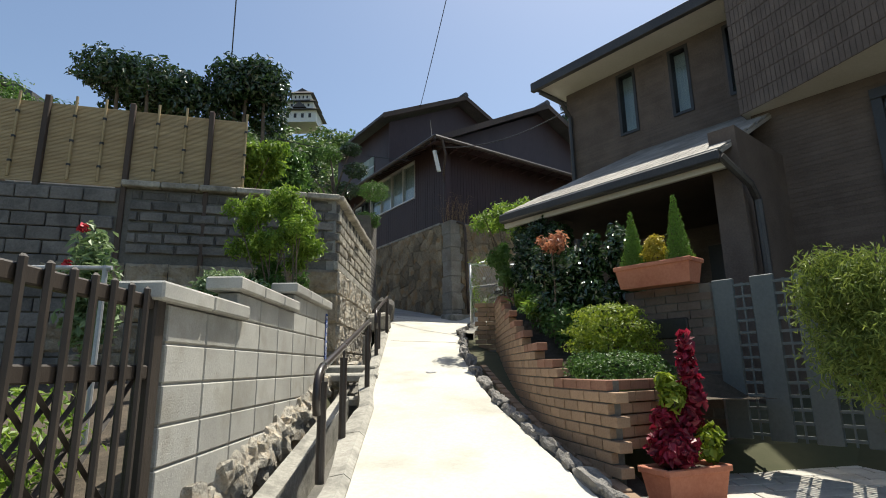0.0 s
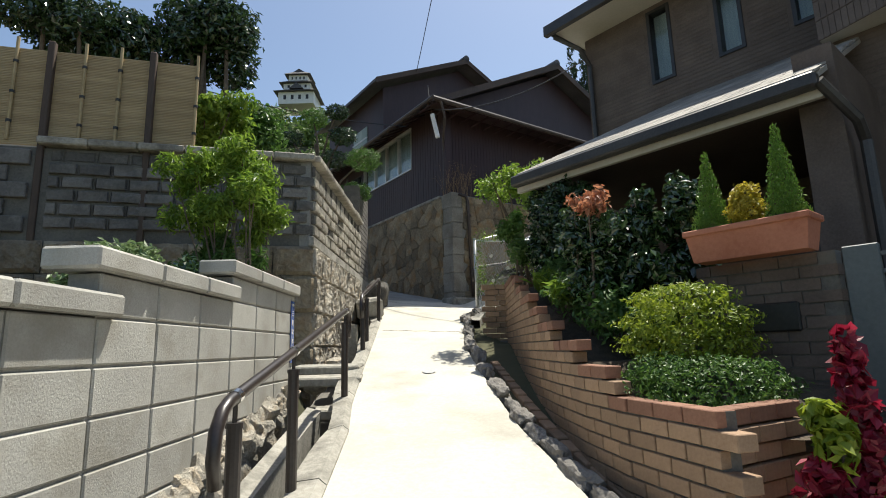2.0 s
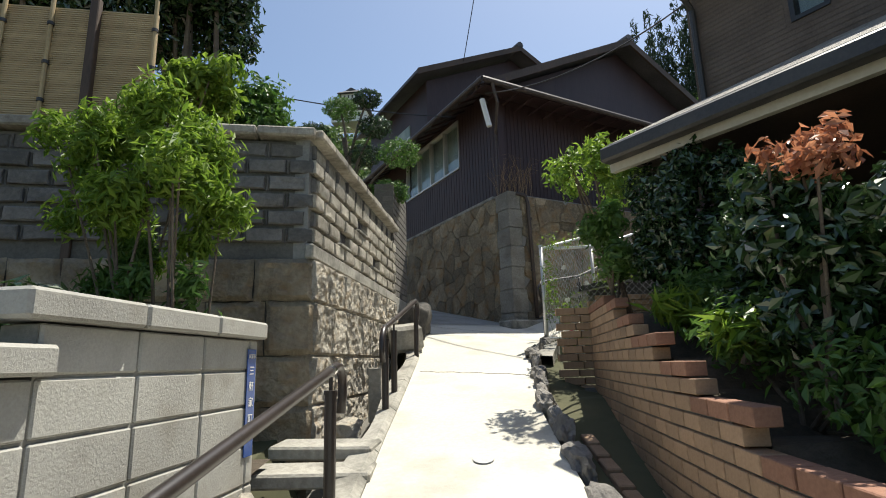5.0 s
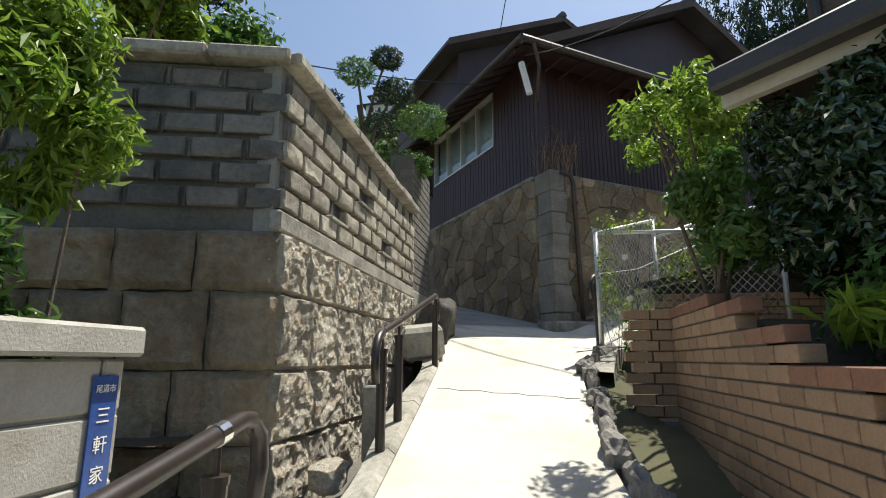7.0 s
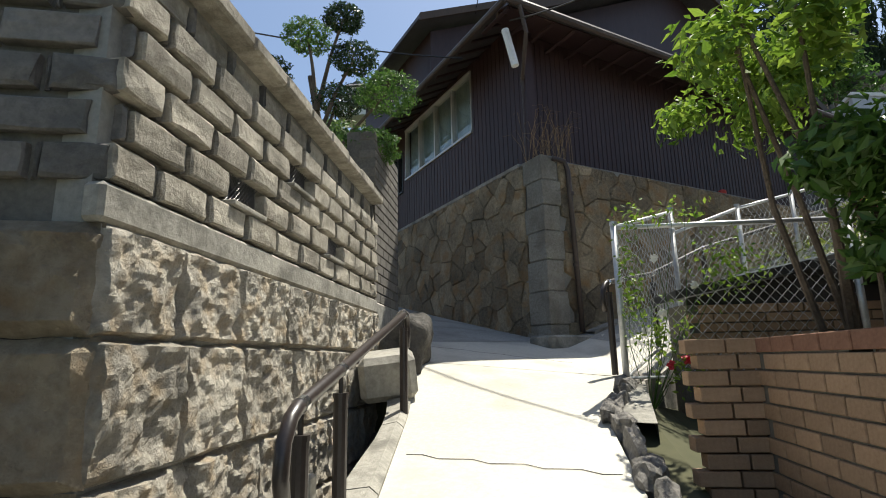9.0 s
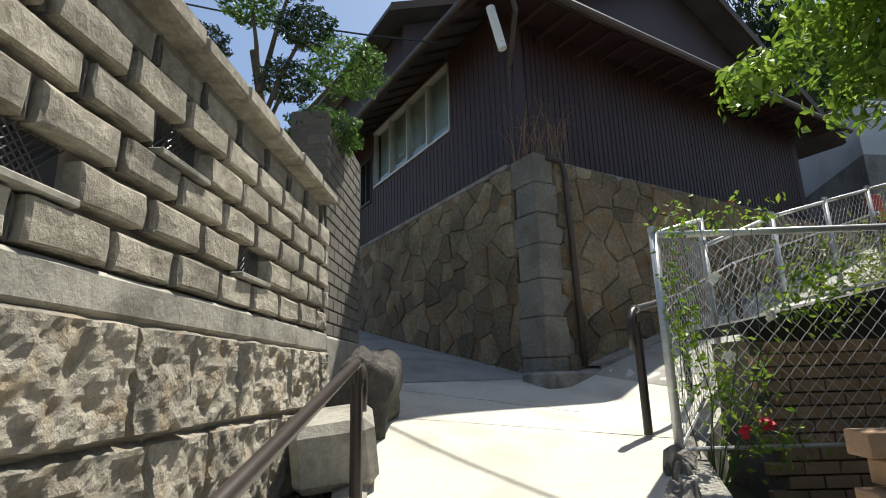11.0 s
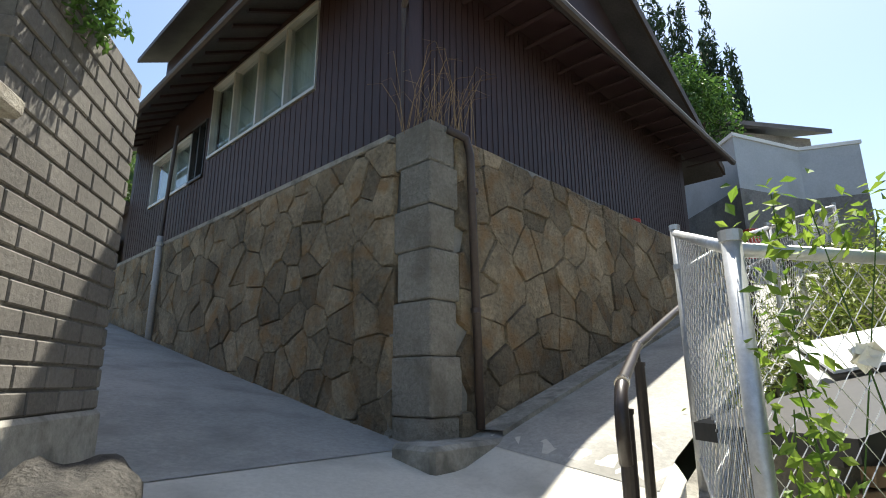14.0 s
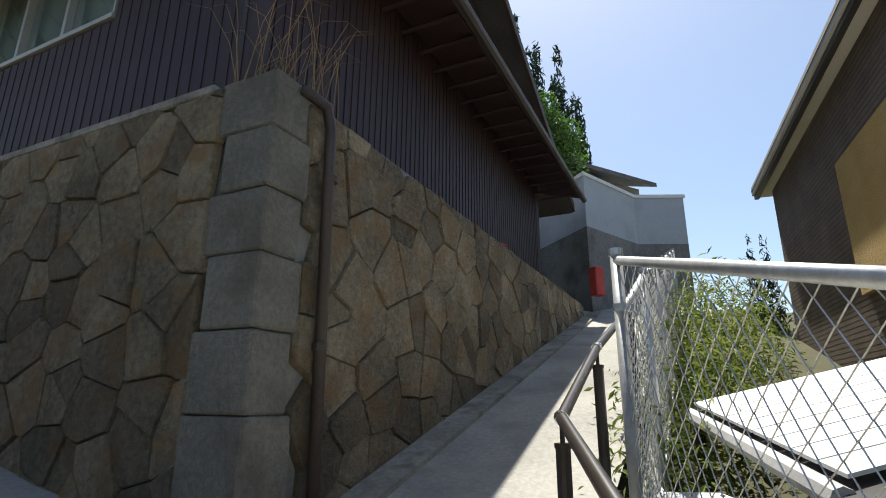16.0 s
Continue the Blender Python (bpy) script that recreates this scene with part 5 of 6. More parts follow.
def many(cx, cy, cz, rx, ry, rz, n, k, seed, flat=0.0):
    """A crown broken into n lumps of relative size k."""
    q = random.Random(seed)
    out = []
    for _ in range(n):
        a, b, c = q.uniform(-1, 1), q.uniform(-1, 1), q.uniform(-1, 1)
        m = math.sqrt(a * a + b * b + c * c) or 1
        f = 0.75 / m * q.uniform(0.5, 1.0)
        s = q.uniform(0.7, 1.2)
        out.append((cx + a * f * rx, cy + b * f * ry, cz + c * f * rz, rx * k * s, ry * k * s, rz * k * s))
    return out


plant("nandina", "airy nandina bush with bright green feathery leaves behind the wall", "bush", (-1.95, 6.45, 1.35), many(-2.08, 6.35, 2.85, 0.82, 0.58, 0.72, 36, 0.20, 5), 9500, 0.075, L_BRIGHT, 12, slim=0.28, droop=0.3, shell=0.2)
plant("nandina", "darker lower leaves of a nandina clump", "bush", (-2.0, 6.6, 1.35), many(-2.05, 6.5, 2.05, 0.62, 0.42, 0.66, 24, 0.22, 9), 5600, 0.085, L_MID, 6, slim=0.28, droop=0.4, shell=0.2)
plant("camellia_tree", "large dark glossy camellia above the bamboo fence", "tree", (-5.0, 8.3, 3.7), many(-5.05, 8.3, 6.0, 1.15, 0.7, 0.75, 14, 0.45, 2), 11000, 0.10, L_DARK, 5, r=0.05)
plant("camellia_tree", "large dark glossy camellia beside the fence end", "tree", (-3.5, 9.1, 3.7), many(-3.55, 9.1, 6.05, 0.85, 0.7, 1.0, 14, 0.45, 3), 10000, 0.10, L_DARK, 5, r=0.05)
plant("hedge", "rounded dark clipped shrub behind the fence", "shrub", (-6.6, 7.7, 3.7), many(-6.7, 7.7, 5.15, 1.0, 0.6, 0.5, 8, 0.5, 4), 5000, 0.06, L_MID, 3, r=0.03)
plant("laurel", "leafy green laurel behind the terrace wall", "bush", (-3.1, 9.0, 3.6), many(-3.0, 9.3, 4.35, 0.8, 0.6, 0.75, 10, 0.45, 6), 6000, 0.09, L_MID, 4, r=0.03)
plant("young_tree", "bright broad-leaved young tree above the terrace wall", "tree", (-3.6, 8.6, 3.4), many(-3.0, 8.4, 4.55, 0.55, 0.4, 0.45, 9, 0.42, 16), 2600, 0.10, L_BRIGHT, 5, r=0.02, shell=0.2)
plant("flowering_shrub", "pale variegated shrub on the garden side of the wall", "shrub", (-1.95, 4.75, 1.0), many(-1.95, 4.75, 1.84, 0.32, 0.45, 0.24, 10, 0.45, 7), 4200, 0.045, L_GREY, 4)
plant("shrub", "low dark shrub in the garden behind the wall", "shrub", (-2.0, 5.6, 1.1), many(-2.0, 5.6, 1.75, 0.45, 0.5, 0.4, 8, 0.5, 8), 3600, 0.06, L_DARK, 4)
plant("hibiscus", "tall garden plant with a few red flowers", "plant", (-2.9, 4.3, 0.8), many(-2.9, 4.3, 1.95, 0.3, 0.3, 0.55, 8, 0.5, 10), 1500, 0.09, L_GREY, 4, shell=0.2)
for k, p in enumerate(((-2.85, 4.1, 2.32), (-3.0, 4.2, 2.05))):
    fl = part("flower", leaves([(*p, 0.035, 0.035, 0.035)], 26, 0.05, slim=0.8), PETAL_R)
    tagged(fl, "small bright red garden flower", "flower", "red garden flowers")
gl = [(-2.2, 1.3, 0.55, 0.4, 0.5, 0.35), (-2.1, 2.3, 0.75, 0.35, 0.5, 0.4), (-3.0, 1.8, 0.7, 0.5, 0.8, 0.5), (-2.6, 3.2, 0.8, 0.5, 0.5, 0.4), (-4.2, 3.0, 0.9, 0.7, 1.0, 0.6)]
plant("garden_shrub", "mixed light green garden shrubs behind the gate", "shrub", (-2.6, 2.2, 0.1), gl, 9000, 0.055, L_BRIGHT, 8)
pole = thing("drying_pole", "pale metal clothes pole across the garden", "pole")
part("pole", tube([(-6.5, 3.9, 2.05), (-2.55, 4.05, 1.98)], 0.018, 8), PIPE_GREY, pole)
part("prop", tube([(-2.6, 4.05, 0.2), (-2.6, 4.05, 2.0)], 0.02, 8), PIPE_GREY, pole)

# terrace beside the brick wall
plant("camellia", "dense dark camellia with shining leaves behind the brick wall", "bush", (1.5, 6.3, 1.5), many(1.45, 6.15, 2.14, 0.58, 0.78, 0.58, 30, 0.25, 11), 8000, 0.068, L_DARK, 6, r=0.02, slim=0.5)
plant("camellia", "tall dark glossy shrub shading the brick wall", "bush", (1.5, 7.7, 1.8), many(1.55, 7.9, 2.72, 0.66, 0.88, 0.84, 36, 0.23, 12), 19000, 0.055, L_DARK, 6, r=0.02, slim=0.5)
plant("camellia", "spreading glossy shrub beneath the porch roof", "bush", (1.75, 5.6, 1.5), many(1.72, 5.55, 2.16, 0.45, 0.52, 0.55, 28, 0.25, 41), 7000, 0.068, L_DARK, 5, r=0.02, slim=0.5)
plant("shrub", "low dark filling shrub along the brick wall", "bush", (1.3, 6.2, 1.4), [(1.25, 5.6, 1.62, 0.25, 0.4, 0.2), (1.2, 6.4, 1.85, 0.25, 0.5, 0.22), (1.3, 7.2, 2.1, 0.3, 0.5, 0.25), (1.5, 5.3, 1.5, 0.3, 0.3, 0.25)], 4200, 0.06, L_MID, 6, shell=0.2)
plant("photinia", "shrub tips with orange young leaves", "bush", (1.2, 5.8, 1.5), many(1.2, 5.75, 2.50, 0.2, 0.25, 0.16, 6, 0.5, 13), 520, 0.055, L_ORANGE, 4, shell=0.1)
plant("clipped_bush", "flat-topped yellow-green clipped bush in layers", "bush", (1.5, 4.85, 1.1), [(1.5, 4.85, 1.50, 0.40, 0.42, 0.13), (1.46, 4.8, 1.64, 0.30, 0.34, 0.09), (1.52, 4.9, 1.36, 0.44, 0.4, 0.12)], 7000, 0.032, L_YELLOW, 5, lumps=0.12)
plant("clipped_bush", "low dense green bush spilling over the brick wall", "bush", (1.38, 4.35, 0.95), [(1.40, 4.35, 1.14, 0.40, 0.30, 0.17), (1.2, 4.55, 1.2, 0.2, 0.22, 0.12)], 6000, 0.028, L_MID, 4, lumps=0.12)
plant("fern", "spiky pale green rosette on the brick wall", "plant", (1.12, 7.2, 1.9), [(1.12, 7.15, 2.05, 0.2, 0.26, 0.12)], 160, 0.20, L_BRIGHT, 3, slim=0.16, shell=0.1)
plant("fern", "spiky pale green rosette on the brick wall", "plant", (1.1, 6.3, 1.7), [(1.1, 6.25, 1.86, 0.18, 0.2, 0.1)], 130, 0.18, L_BRIGHT, 3, slim=0.16, shell=0.1)
plant("shrub", "bright leafy sprays of a shrub over the lane", "bush", (0.95, 8.4, 2.2), many(1.0, 8.2, 2.75, 0.35, 0.5, 0.45, 12, 0.34, 14), 2600, 0.07, L_MID, 5, shell=0.15)
tree = plant("small_tree", "slender tree with light green leaves by the wire fence", "tree", (1.25, 9.15, 2.1), many(0.85, 8.6, 3.55, 0.4, 0.5, 0.28, 8, 0.4, 15) + many(1.35, 9.9, 3.95, 0.6, 0.8, 0.45, 12, 0.4, 17), 3600, 0.075, L_BRIGHT, 4, r=0.02, shell=0.12)
plant("olive_bush", "feathery olive-green bush at the edge of the yard", "bush", (2.75, 3.2, 0.3), many(2.66, 3.15, 1.38, 0.72, 0.55, 0.68, 26, 0.34, 18), 30000, 0.05, L_OLIVE, 9, r=0.018, slim=0.22, shell=0.35, droop=-0.5)

# terracotta troughs and their plants


def trough(m, length, name="planter", label="terracotta trough planter"):
    t = thing(name, label, "planter", "terracotta planters")
    bm = bmesh.new()
    lo = [bm.verts.new(m @ Vector(p)) for p in ((0.03, -0.09, 0), (length - 0.03, -0.09, 0), (length - 0.03, 0.09, 0), (0.03, 0.09, 0))]
    hi = [bm.verts.new(m @ Vector(p)) for p in ((0, -0.12, 0.2), (length, -0.12, 0.2), (length, 0.12, 0.2), (0, 0.12, 0.2))]
    bm.faces.new(lo[::-1])
    for i in range(4):
        bm.faces.new((lo[i], lo[(i + 1) % 4], hi[(i + 1) % 4], hi[i]))
    bmesh.ops.recalc_face_normals(bm, faces=bm.faces)
    part("body", bm, TERRACOTTA, t)
    bm = bmesh.new()
    for q in ((-0.012, length + 0.012, -0.132, -0.10), (-0.012, length + 0.012, 0.10, 0.132), (-0.012, 0.02, -0.10, 0.10), (length - 0.02, length + 0.012, -0.10, 0.10)):
        box(bm, q[0], q[1], q[2], q[3], 0.172, 0.212, m, 0.006)
    part("rim", bm, TERRACOTTA, t)
    part("soil", boxed(0.02, length - 0.02, -0.1, 0.1, 0.15, 0.18, m), SOIL, t)
    return t


pm = pose(1.72, 5.1, 1.885, 0, 0, -50)
trough(pm, 0.72, label="terracotta trough planter on the brick gate pier")
for k, (d, h) in enumerate(((0.14, 0.56), (0.58, 0.62))):
    c = pm @ Vector((d, 0, 0.2))
    bl = [(c.x, c.y, c.z + h * (0.06 + 0.115 * i), 0.115 * (1 - i / 8.4) + 0.008, 0.115 * (1 - i / 8.4) + 0.008, 0.08) for i in range(8)]
    plant("dwarf_conifer", "small pointed bright green conifer in a trough", "conifer", (c.x, c.y, c.z - 0.04), bl, 3200, 0.03, L_CONE, 1, group="trough conifers", slim=0.2, droop=-0.8, lumps=0.1)
c = pm @ Vector((0.36, 0, 0.2))
plant("golden_shrub", "rounded golden-yellow dwarf shrub in a trough", "shrub", (c.x, c.y, c.z - 0.04), [(c.x, c.y, c.z + 0.10, 0.115, 0.115, 0.11), (c.x, c.y, c.z + 0.21, 0.08, 0.08, 0.07)], 2000, 0.03, leaf_material("golden_leaf", (0.32, 0.27, 0.02), (0.55, 0.44, 0.06)), 2)
pm2 = pose(1.28, 3.52, 0.36, 0, 0, 24)
trough(pm2, 0.52, label="terracotta trough with crimson plants by the gate")
plant("coleus", "crimson coleus with a tall leafy spike", "plant", (1.5, 3.62, 0.5), many(1.46, 3.62, 0.75, 0.22, 0.18, 0.22, 8, 0.5, 20) + [(1.64, 3.72, 0.98 + 0.09 * i, 0.085 - 0.011 * i, 0.085 - 0.011 * i, 0.08) for i in range(5)], 1500, 0.065, L_RED, 5, slim=0.6)
plant("coleus", "lime green leafy plant among crimson leaves", "plant", (1.55, 3.66, 0.5), many(1.5, 3.66, 1.05, 0.1, 0.1, 0.15, 5, 0.55, 21) + [(1.72, 3.7, 0.7, 0.09, 0.08, 0.14)], 420, 0.065, L_YELLOW, 4, slim=0.6)

# ---- wire fences ----


def wire_fence(posts, label, step=0.046, wire=0.002, tall=None):
    """Galvanised posts, top rails and diamond mesh between them; posts are (x, y, foot, top)."""
    f = thing("wire_fence", label, "fence", "wire fences")
    for x, y, z0, z1 in posts:
        p = part("post", tube([(x, y, z0 - 0.1), (x, y, z1)], 0.026, 12), GALV, f, smooth=True)
        part("cap", tube([(x, y, z1 - 0.01), (x, y, z1 + 0.02)], 0.031, 12), GALV, p)
    for a, b in zip(posts, posts[1:]):
        part("rail", tube([(a[0], a[1], a[3] - 0.03), (b[0], b[1], b[3] - 0.03)], 0.020, 10), GALV, f, smooth=True)
        part("rail", tube([(a[0], a[1], a[2] + 0.05), (b[0], b[1], b[2] + 0.05)], 0.012, 6), GALV, f)
        length = math.hypot(b[0] - a[0], b[1] - a[1])
        h = a[3] - a[2] - 0.08
        bm = bmesh.new()

        def at(s, k, off=0.0):
            q = s / length
            return Vector((a[0] + (b[0] - a[0]) * q + off, a[1] + (b[1] - a[1]) * q, a[2] + 0.05 + (b[2] - a[2]) * q + k * (h + (b[3] - b[2] - a[3] + a[2]) * q)))
        n_c = int(length / step)
        n_r = int(h / step)
        for i in range(n_c):
            pts = []
            for j in range(n_r + 1):
                s = (i + 0.5) * step + (0.5 if (i + j) % 2 else -0.5) * step * 1.04
                pts.append(at(min(length, max(0, s)), j / n_r, 0.003 * (1 if (i + j) % 2 else -1)))
            tube(pts, wire, 4, bm)
        part("mesh", bm, GALV, f, "diamond chain-link mesh")
    return f


PA, PB, PC = (2.4, 10.92, 1.98, 3.27), (0.55, 10.78, 1.98, 3.25), (1.47, 12.30, 2.42, 3.75)
wire_fence([PA, PB, PC], "galvanised chain-link fence on the lane edge")
up = []
for a in (0.55, 1.75, 2.95, 4.15, 5.35, 6.55, 7.75):
    p = Vector((PC[0], PC[1], 0)) + U * (a - 0.55)
    z = lane_z(p.x, p.y)
    up.append((p.x, p.y, z, z + 1.28))
wire_fence(up, "galvanised chain-link fence climbing beside the branch lane", 0.055, 0.002)
# lane-edge concrete under the fence
bm = bmesh.new()
ring = []
for x, y in ((0.44, 9.9), (0.62, 10.9), (0.92, 11.5), (1.5, 12.35), (3.0, 13.45), (6.0, 15.55), (9.0, 17.6)):
    z = lane_z(x, y)
    ring.append([bm.verts.new(p) for p in ((x - 0.13, y, z - 0.1), (x - 0.10, y, z + 0.07), (x + 0.09, y, z + 0.06), (x + 0.13, y, z - 1.3))])
for p, q in zip(ring, ring[1:]):
    for i in range(3):
        bm.faces.new((p[i], p[i + 1], q[i + 1], q[i]))
structure(part("kerb", bm, KERB), "concrete kerb under the wire fence", "kerb")
# climbers on the fence
vine = plant("climber", "light green climbing vine with a few flowers on the wire fence", "vine", (0.72, 10.82, 1.75), [(0.72, 10.76, 3.30, 0.22, 0.08, 0.16), (1.05, 10.76, 3.32, 0.30, 0.08, 0.12), (0.62, 10.72, 2.75, 0.14, 0.07, 0.5), (0.85, 10.74, 2.35, 0.28, 0.07, 0.35), (1.0, 10.74, 2.05, 0.25, 0.08, 0.18), (1.4, 10.80, 2.9, 0.35, 0.07, 0.35)], 900, 0.045, L_BRIGHT, 12, L_MID, 0.004, slim=0.5, shell=0.1)
for k, (p, mt) in enumerate((((0.98, 10.70, 2.16), PETAL_R), ((0.86, 10.70, 2.12), PETAL_R), ((0.82, 10.70, 2.94), PETAL_W), ((0.84, 10.70, 2.5), PETAL_W), ((0.70, 10.70, 2.38), PETAL_W), ((1.1, 10.72, 2.72), PETAL_W))):
    fl = part("flower", leaves([(*p, 0.02, 0.025, 0.025)], 14, 0.05, slim=0.8), mt)
    tagged(fl, "small flower on the fence climber, " + ("red" if mt is PETAL_R else "white"), "flower", "fence flowers")

# ---- shed and yard below the fence ----
shed = thing("shed", "small tan brick shed with a low black roof", "shed")
SM = pose(1.16, 11.16, 0, 0, 0, 3)
part("wall", boxed(0.02, 1.9, 0.02, 0.5, 1.0, 2.62, SM), DARK_MORTAR, shed)
for r in range(20):
    z = 1.05 + r * COURSE
    for k in range(9):
        x0 = k * 0.21 + (0.105 if r % 2 else 0)
        part("brick", boxed(x0 + 0.005, x0 + 0.205, -0.03, 0.03, z, z + 0.068, SM, 0.004), BRICK, shed)
poly = [SM @ Vector(p) for p in ((-0.14, -0.2, 2.64), (0.95, -0.2, 2.86), (2.1, -0.2, 2.64), (2.1, 0.5, 2.64), (0.95, 0.5, 2.86), (-0.14, 0.5, 2.64))]
bm = bmesh.new()
lo_ = [bm.verts.new(p) for p in poly]
hi_ = [bm.verts.new(p + Vector((0, 0, 0.07))) for p in poly]
for q in ((0, 1, 4, 5), (1, 2, 3, 4)):
    bm.faces.new([lo_[i] for i in q[::-1]])
    bm.faces.new([hi_[i] for i in q])
for i in range(6):
    bm.faces.new((lo_[i], lo_[(i + 1) % 6], hi_[(i + 1) % 6], hi_[i]))
part("roof", bm, FRAME_DK, shed, "low black gabled shed roof")
part("gable", prism([SM @ Vector(p) for p in ((0.0, -0.02, 2.60), (1.9, -0.02, 2.60), (1.9, -0.02, 2.66), (0.95, -0.02, 2.85), (0.0, -0.02, 2.66))], (0, 0.05, 0)), FRAME_DK, shed, "dark boarded gable")
ct = tagged(part("water_tank", boxed(-0.17, 0.17, 0, 0.4, -1.2, 0, pose(2.05, 12.35, 2.70, 0, 0, -33), 0.02), GREY_PLASTER), "grey concrete tank beside the shed", "tank")
plant("yard_shrubs", "tangle of shrubs in the yard below the fence", "shrub", (3.4, 13.6, 2.0), [(2.6, 13.0, 2.6, 0.5, 0.5, 0.6), (3.6, 13.6, 2.9, 0.8, 0.6, 0.9), (5.0, 14.4, 3.5, 1.0, 0.8, 1.1), (6.4, 15.2, 4.0, 1.1, 0.8, 1.0)], 9000, 0.08, L_OLIVE, 8, r=0.02, slim=0.3, shell=0.2)
yw = structure(part("wall_yard", prism([Vector((2.2, 13.0, 1.0)), Vector((9.5, 18.2, 2.5)), Vector((9.5, 18.2, 4.2)), Vector((2.2, 13.0, 2.3))], (0.25, -0.3, 0)), OLD_WALL), "stained concrete retaining wall under the branch lane", "wall")

lean = thing("lean_to", "open lean-to with a white corrugated sheet roof", "lean-to")
LR = [Vector((1.78, 11.70, 2.90)), Vector((2.95, 13.10, 3.12)), Vector((5.3, 12.7, 3.55)), Vector((4.0, 11.0, 3.30))]
part("roof_frame", prism([p - Vector((0, 0, 0.10)) for p in LR], (0, 0, 0.06)), FRAME_DK, lean)
for k in range(9):
    a0, a1 = k / 9 + 0.004, (k + 1) / 9 - 0.004
    q = [LR[0].lerp(LR[1], a0), LR[0].lerp(LR[1], a1), LR[3].lerp(LR[2], a1), LR[3].lerp(LR[2], a0)]
    part("roof_sheet", prism(q, (0, 0, 0.015)), SHEET, lean, "white corrugated roof sheet")
part("gutter", tube([LR[0] + Vector((-0.05, 0, -0.06)), LR[1] + Vector((-0.05, 0, -0.06))], 0.045, 8), PIPE_GREY, lean)
for p in LR:
    part("post", tube([(p.x * 0.97 + 0.1, p.y * 0.99 + 0.12, 1.6), (p.x * 0.97 + 0.1, p.y * 0.99 + 0.12, p.z - 0.08)], 0.035, 8), WOOD_DARK, lean)

# ---- beyond: neighbours, trees, hill, castle ----
pv = [Vector((7.6, 18.6, 0)), Vector((9.6, 19.0, 0)), Vector((10.6, 18.4, 0)), Vector((12.2, 22.5, 0)), Vector((8.4, 23.5, 0))]
nb = thing("house", "neighbouring house above a curved pale terrace wall", "house", at=(10, 21, 5))
ninv = nb.matrix_basis.inverted()


def npart(name, bm, mat, label=""):
    ob = part(name, bm, mat, None, label)
    ob.parent, ob.matrix_parent_inverse = nb, ninv
    return ob


npart("base", prism([p + Vector((0, 0, 3.0)) for p in pv], (0, 0, 3.7)), OLD_WALL, "stained dark concrete base")
npart("parapet", prism([p + Vector((0, 0, 6.7)) for p in pv], (0, 0, 1.15)), GREY_PLASTER, "pale grey plastered parapet")
npart("coping", prism([p + (p - Vector((9.6, 20.5, 0))) * 0.02 + Vector((0, 0, 7.85)) for p in pv], (0, 0, 0.08)), PLASTER)
npart("wall", boxed(9.2, 12.0, 20.8, 23, 7.8, 9.2), OLD_WALL)
npart("roof", prism([Vector((8.8, 20.4, 9.2)), Vector((12.3, 20.4, 9.2)), Vector((12.3, 22.0, 9.8)), Vector((8.8, 22.0, 9.8))], (0, 0, 0.12)), ROOF, "dark tiled roof")
for x in (11.3, 12.0):
    npart("balcony_post", tube([(x, 19.8, 7.0), (x, 19.8, 8.1)], 0.04, 6), BAMBOO_POLE)
npart("balcony_roof", prism([Vector((11.5, 19.6, 8.3)), Vector((12.1, 19.6, 8.0)), Vector((12.1, 20.2, 8.1)), Vector((11.5, 20.2, 8.4))], (0, 0, 0.06)), BAMBOO, "small yellow corrugated awning")
ml = tagged(part("post_box", boxed(7.0, 7.22, 17.85, 18.05, 5.05, 5.6, None, 0.02), RED), "red metal box by the house wall", "post box")
bl_ = tagged(part("bollard", boxed(-0.06, 0.06, -0.05, 0.05, 0, 0.1, None, 0.02), RED), "small red pot on the stone ledge", "pot")
bl_.location = uv(4.1, 0.12, HZ - 0.02)
plant("round_tree", "rounded green tree behind the dark house", "tree", (8.6, 20.6, 5.0), many(8.3, 20.7, 9.6, 1.25, 1.0, 1.5, 14, 0.5, 31), 8000, 0.13, L_MID, 3, r=0.08)
for k, (a, b, h, w) in enumerate(((8.2, 25.5, 16.6, 1.7), (9.2, 24.9, 16.9, 1.7), (10.1, 24.4, 16.3, 1.6), (11.0, 23.9, 15.4, 1.6), (11.7, 23.5, 13.8, 1.5), (7.2, 26.1, 16.6, 1.7))):
    q = Vector((a, b, 0))
    bl = []
    for s in range(7):
        ang, rr = s * 2.4 + k, 0.45 * w
        hh = h - 0.35 * s
        for i in range(9):
            bl.append((q.x + rr * math.cos(ang) * min(1, s), q.y + rr * math.sin(ang) * min(1, s), 6.0 + (hh - 6.0) * i / 8, 0.58 * w * (1 - i / 9.5), 0.58 * w * (1 - i / 9.5), 0.65))
    plant("cypress", "tall dark pointed cypress behind the houses", "cypress", (q.x, q.y, 5.0), bl, 14000, 0.3, L_CYP, 1, r=0.12, group="cypress row", slim=0.25, droop=-1.2, lumps=0.15)
for k, (x, y, h) in enumerate(((9.3, 16.0, 5.6), (9.9, 16.6, 5.9))):
    bl = [(x, y, 2.8 + (h - 2.8) * i / 7, 0.5 * (1 - i / 8), 0.5 * (1 - i / 8), 0.45) for i in range(8)]
    plant("cypress", "small dark conifer at the corner of the brown house", "cypress", (x, y, 2.5), bl, 2500, 0.12, L_CYP, 1, r=0.06, slim=0.25, droop=-1)

